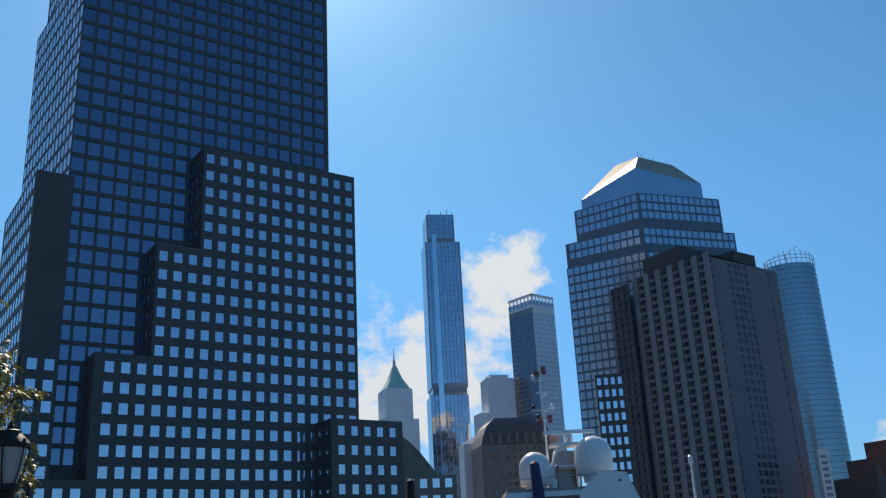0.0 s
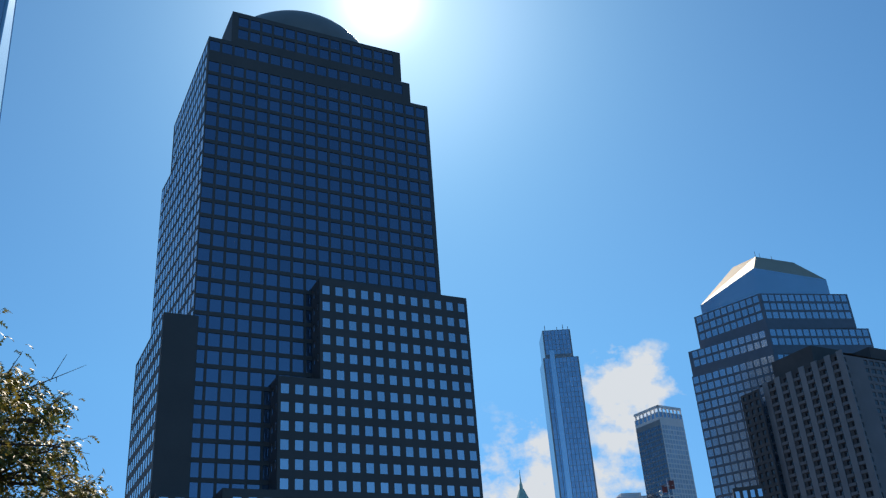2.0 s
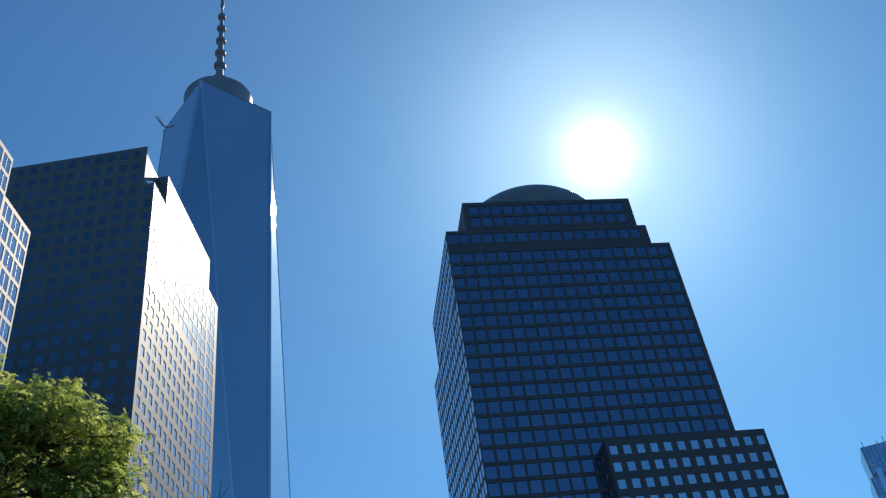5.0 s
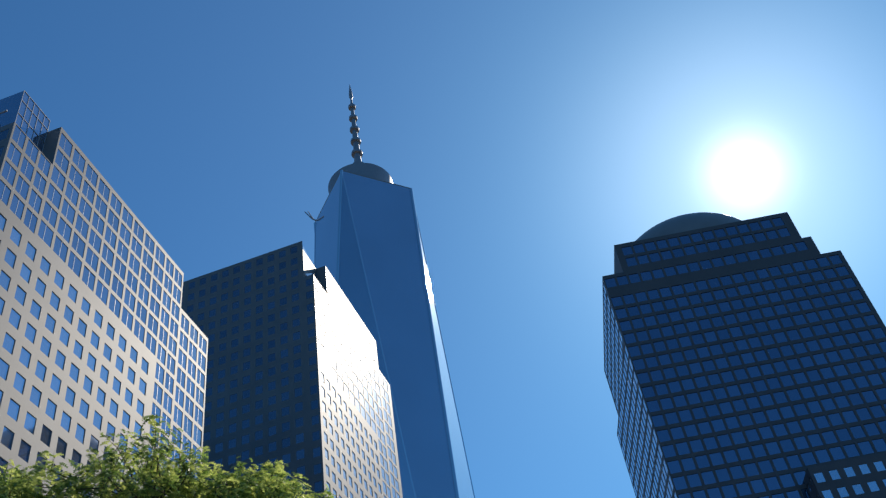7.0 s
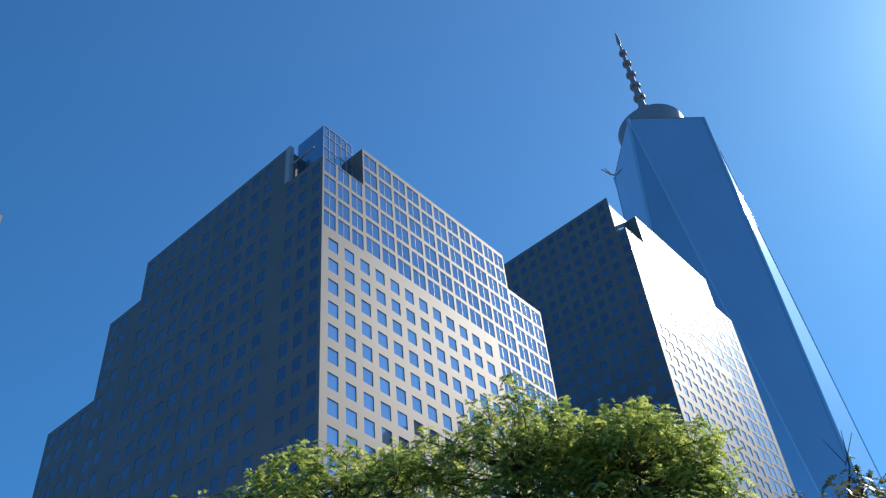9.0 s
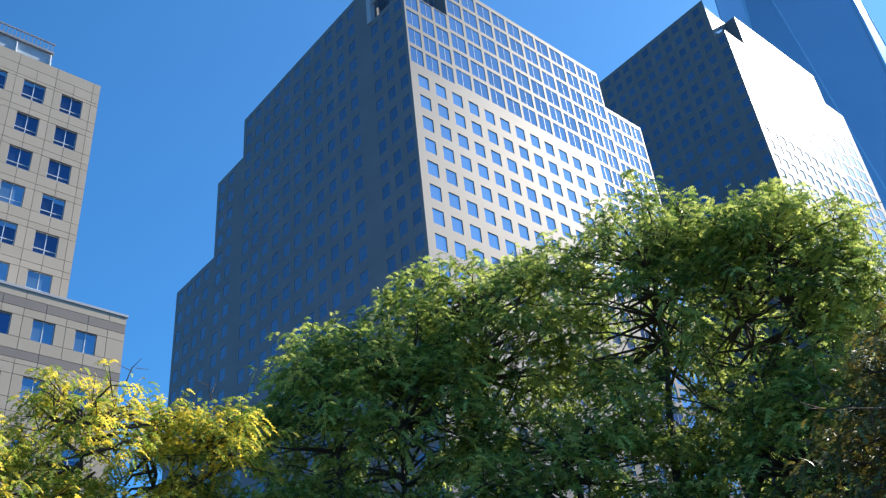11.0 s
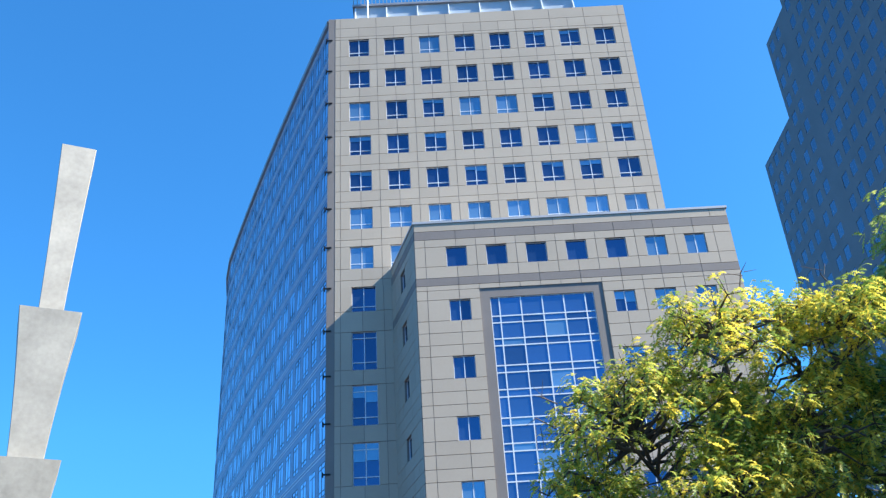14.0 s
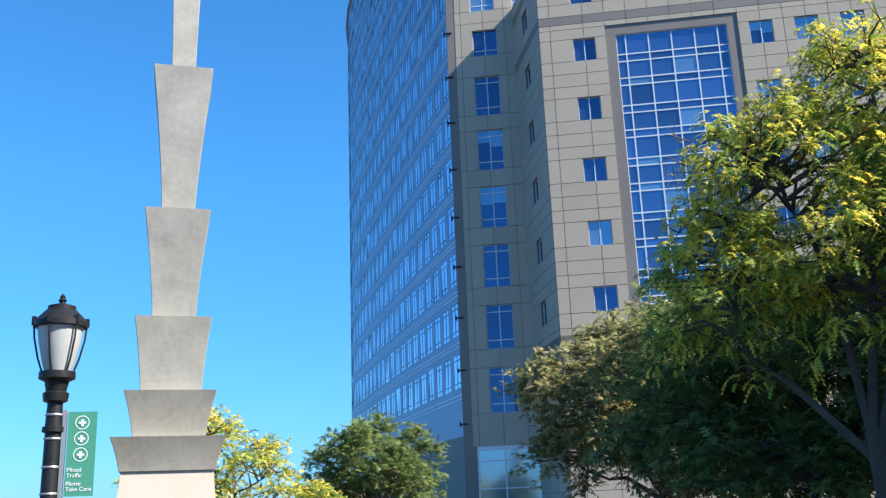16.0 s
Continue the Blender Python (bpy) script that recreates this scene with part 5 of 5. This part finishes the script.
tree(133.5, 34.0, "pale yellow-green young tree behind the sculpture", YELLOW_LEAF, 39, round_crown(133.5, 34.0, 5.6, 3.2, 1.0, 8, 3), pad=0.6, per=42, fill=0.6, length=0.26, width=0.09, pairs=3, fork=1.5, girth=0.09)
tree(127.8, 30.0, "small bright yellow-green shrub tree", YELLOW_LEAF, 45, round_crown(127.8, 30.0, 3.0, 1.2, 0.6, 5, 4), pad=0.45, per=45, length=0.2, width=0.08, pairs=3, fork=0.8, girth=0.06)

# ---- the yacht in the basin ----
yacht = thing("motor_yacht", pose(8, 59.5, 0, 0, 0, 0), "white motor yacht with satellite domes and mast", "yacht")
s = Shape().prism([(-9, -3.5), (6, -3.5), (6, 3.5), (-9, 3.5)], 0, 3.2)
part("hull", s, WHITE_PAINT, yacht)
s = Shape().prism([(-4.4, -2.4), (3.2, -2.4), (3.2, 2.6), (-4.4, 2.6)], 3.2, 5.9, [(-3.6, -2.0), (2.2, -2.0), (2.2, 2.2), (-3.6, 2.2)])
house = part("deckhouse", s, WHITE_PAINT, yacht)
part("window_band", Shape().box(-3.4, 1.9, -2.32, -2.2, 4.2, 5.2), DARK_GLASS, house, "dark saloon glass")
TEAK = mat("weathered teak and grey gelcoat", (0.30, 0.25, 0.22), 0.6, var=0.15, scale=0.8, fine=12)
roof = part("top_deck", Shape().prism([(-4.1, -2.6), (1.9, -2.6), (1.9, 2.4), (-4.1, 2.4)], 5.75, 6.2, [(-4.0, -2.5), (1.8, -2.5), (1.8, 2.3), (-4.0, 2.3)]), TEAK, yacht, "grey-brown flying bridge deck")
part("coaming", Shape().prism([(-4.2, -2.75), (0.4, -2.75), (0.4, -2.6), (-4.2, -2.6)], 5.7, 6.0, [(-4.0, -2.72), (0.4, -2.72), (0.4, -2.6), (-4.0, -2.6)]), WHITE_PAINT, roof)
part("rail", Shape().tube([(-4.0, -2.5, 6.2), (-3.8, -2.5, 6.75), (1.6, -2.5, 6.9)], [0.03, 0.03, 0.03], 6), BAND_METAL, roof)
# sloping wing screen with stepped edge
s = Shape()
edge = [(0.1, 3.4), (4.6, 3.4), (3.6, 5.5), (3.05, 6.85), (1.55, 7.05), (1.35, 6.8), (1.15, 6.75), (1.0, 6.45), (0.75, 6.4), (0.6, 6.1), (0.35, 6.0), (0.2, 5.7)]
front, rear = [(x, -3.0, z) for x, z in edge], [(x, -2.72, z) for x, z in edge]
s.poly(front)
s.poly(rear[::-1])
for a, b, c, d in zip(front, front[1:] + front[:1], rear[1:] + rear[:1], rear):
    s.quad(b, a, d, c)
wing = part("wing_screen", s, WHITE_PAINT, yacht)
part("fairlead", Shape().lathe([(0.07, 6.35), (0.09, 6.4), (0.07, 6.45)], 10, 2.6, -3.02), BLACK_IRON, wing)
for x, z, r in ((-2.05, 7.55, 0.98), (1.62, 8.2, 1.14)):
    s = Shape().lathe([(r * 0.93, z - r * 0.95), (r * 0.97, z - r * 0.9), (r, z - r * 0.6), (r, z)] + [(r * math.cos(a), z + r * 1.02 * math.sin(a)) for a in [radians(9 * k) for k in range(1, 10)]] + [(0.02, z + r * 1.02)], 32, x, -0.5)
    dome = part("satellite_dome", s, WHITE_PAINT, yacht, "white satellite dome")
    part("base_ring", Shape().lathe([(r * 0.62, z - r * 1.45), (r * 0.66, z - r * 1.08), (r * 0.97, z - r * 1.04), (r * 0.99, z - r * 0.98), (r * 0.9, z - r * 0.95)], 28, x, -0.5), PALE_METAL, dome)
# radar arch between the domes: curved legs, shelf, dark screen
s = Shape()
for y in (-0.4, 0.9):
    s.tube([(-1.05, y, 6.2), (-0.95, y, 7.6), (-0.6, y, 8.6), (0.0, y, 8.95), (0.75, y, 8.95)], [0.14, 0.13, 0.12, 0.1, 0.08], 8)
    s.tube([(0.7, y, 6.2), (0.75, y, 8.9)], [0.08, 0.08], 8)
s.box(-1.3, 0.9, -0.5, 1.0, 7.55, 7.68)
s.box(-0.9, 0.8, -0.5, 1.0, 8.9, 9.05)
s.box(-1.25, -0.75, -0.4, 0.8, 6.2, 6.9)
arch = part("radar_arch", s, WHITE_PAINT, yacht)
part("windscreen", Shape().box(-0.7, 0.65, 0.95, 1.02, 6.2, 8.7), DARK_GLASS, arch)
s = Shape().lathe([(0.2, 9.05), (0.3, 9.2), (0.32, 9.45), (0.2, 9.6)], 14, 0.25, 0.0)
part("radar_motor", s, PALE_METAL, arch)
part("radar_bar", Shape().prism([(-1.3, -0.2), (1.85, -0.2), (1.85, 0.05), (-1.3, 0.05)], 9.62, 9.85), WHITE_PAINT, yacht)
# slim signal mast with arms, lamps and small flags
s = Shape().tube([(-1.1, 0.2, 6.3), (-1.15, 0.2, 10.0), (-1.2, 0.2, 14.2)], [0.09, 0.07, 0.03], 7)
for z, w in ((10.6, 0.45), (11.2, 0.75), (12.3, 0.35), (13.1, 0.55), (13.7, 0.3)):
    s.box(-1.2 - w, -1.15 + w, 0.15, 0.24, z, z + 0.05)
s.tube([(-1.15, 0.2, 12.0), (-0.8, 0.2, 12.25)], [0.03, 0.03], 5)
s.tube([(-1.15, 0.2, 10.9), (-0.6, 0.2, 11.5)], [0.03, 0.02], 5)
mast = part("mast", s, PALE_METAL, yacht)
for x, z, m in ((-1.75, 11.3, BLACK_IRON), (-0.55, 11.3, PALE_METAL), (-1.5, 10.7, BLACK_IRON), (-1.65, 13.2, PALE_METAL)):
    part("signal_lamp", Shape().lathe([(0.06, z), (0.12, z + 0.06), (0.12, z + 0.22), (0.04, z + 0.3)], 10, x, 0.2), m, mast)
for x, z, dz in ((-1.55, 13.35, 0.0), (-1.1, 13.5, 0.1), (-1.5, 10.35, 0.0), (-0.95, 10.4, 0.08)):
    part("flag", Shape().prism([(x, 0.1), (x + 0.32, 0.2), (x + 0.32, 0.23), (x, 0.13)], z, z + 0.42 + dz), RED_FLAG, mast)
part("flag", Shape().prism([(-0.95, 0.0), (-0.35, 0.12), (-0.35, 0.15), (-0.95, 0.03)], 9.0, 9.55), mat("faded pink bunting", (0.62, 0.30, 0.25), 0.8, var=0.15), mast)
s = Shape().tube([(-2.2, -2.9, 3.4), (-2.2, -2.9, 6.0), (-2.3, -2.85, 7.6), (-2.25, -2.85, 7.75)], [0.36, 0.34, 0.28, 0.1], 14)
part("furled_awning", s, NAVY, yacht, "furled navy blue awning")
s = Shape().tube([(-0.95, -2.6, 6.2), (-0.95, -2.6, 7.3)], [0.03, 0.03], 6).lathe([(0.03, 7.25), (0.09, 7.3), (0.09, 7.42), (0.02, 7.48)], 10, -0.95, -2.6)
part("search_lamp", s, BLACK_IRON, yacht)

# small harbour fittings
post = thing("light_pole", pose(15.3, 58, 0), "slim white light pole", "pole")
part("shaft", Shape().lathe([(0.1, 0), (0.08, 7.2), (0.14, 7.3), (0.14, 7.7), (0.03, 7.8)], 8), WHITE_PAINT, post)
pile = thing("mooring_pile", pose(-1.15, 40, 0), "dark timber mooring pile", "pile")
part("shaft", Shape().lathe([(0.2, 0), (0.18, 4.9), (0.15, 5.4), (0.02, 5.5)], 10), BLACK_IRON, pile)
sign = thing("building_banner", pose(93.5, 232, 0, 0, 0, -20), "tall white vertical sign panel with dark bars", "sign")
part("panel", Shape().box(-1.2, 1.2, -0.1, 0.1, 0, 26.2), WHITE_PAINT, sign)
for k in range(9):
    part("bar", Shape().box(-0.7, 0.7, -0.13, -0.1, 12 + 1.5 * k, 12.8 + 1.5 * k), STEEL, sign)
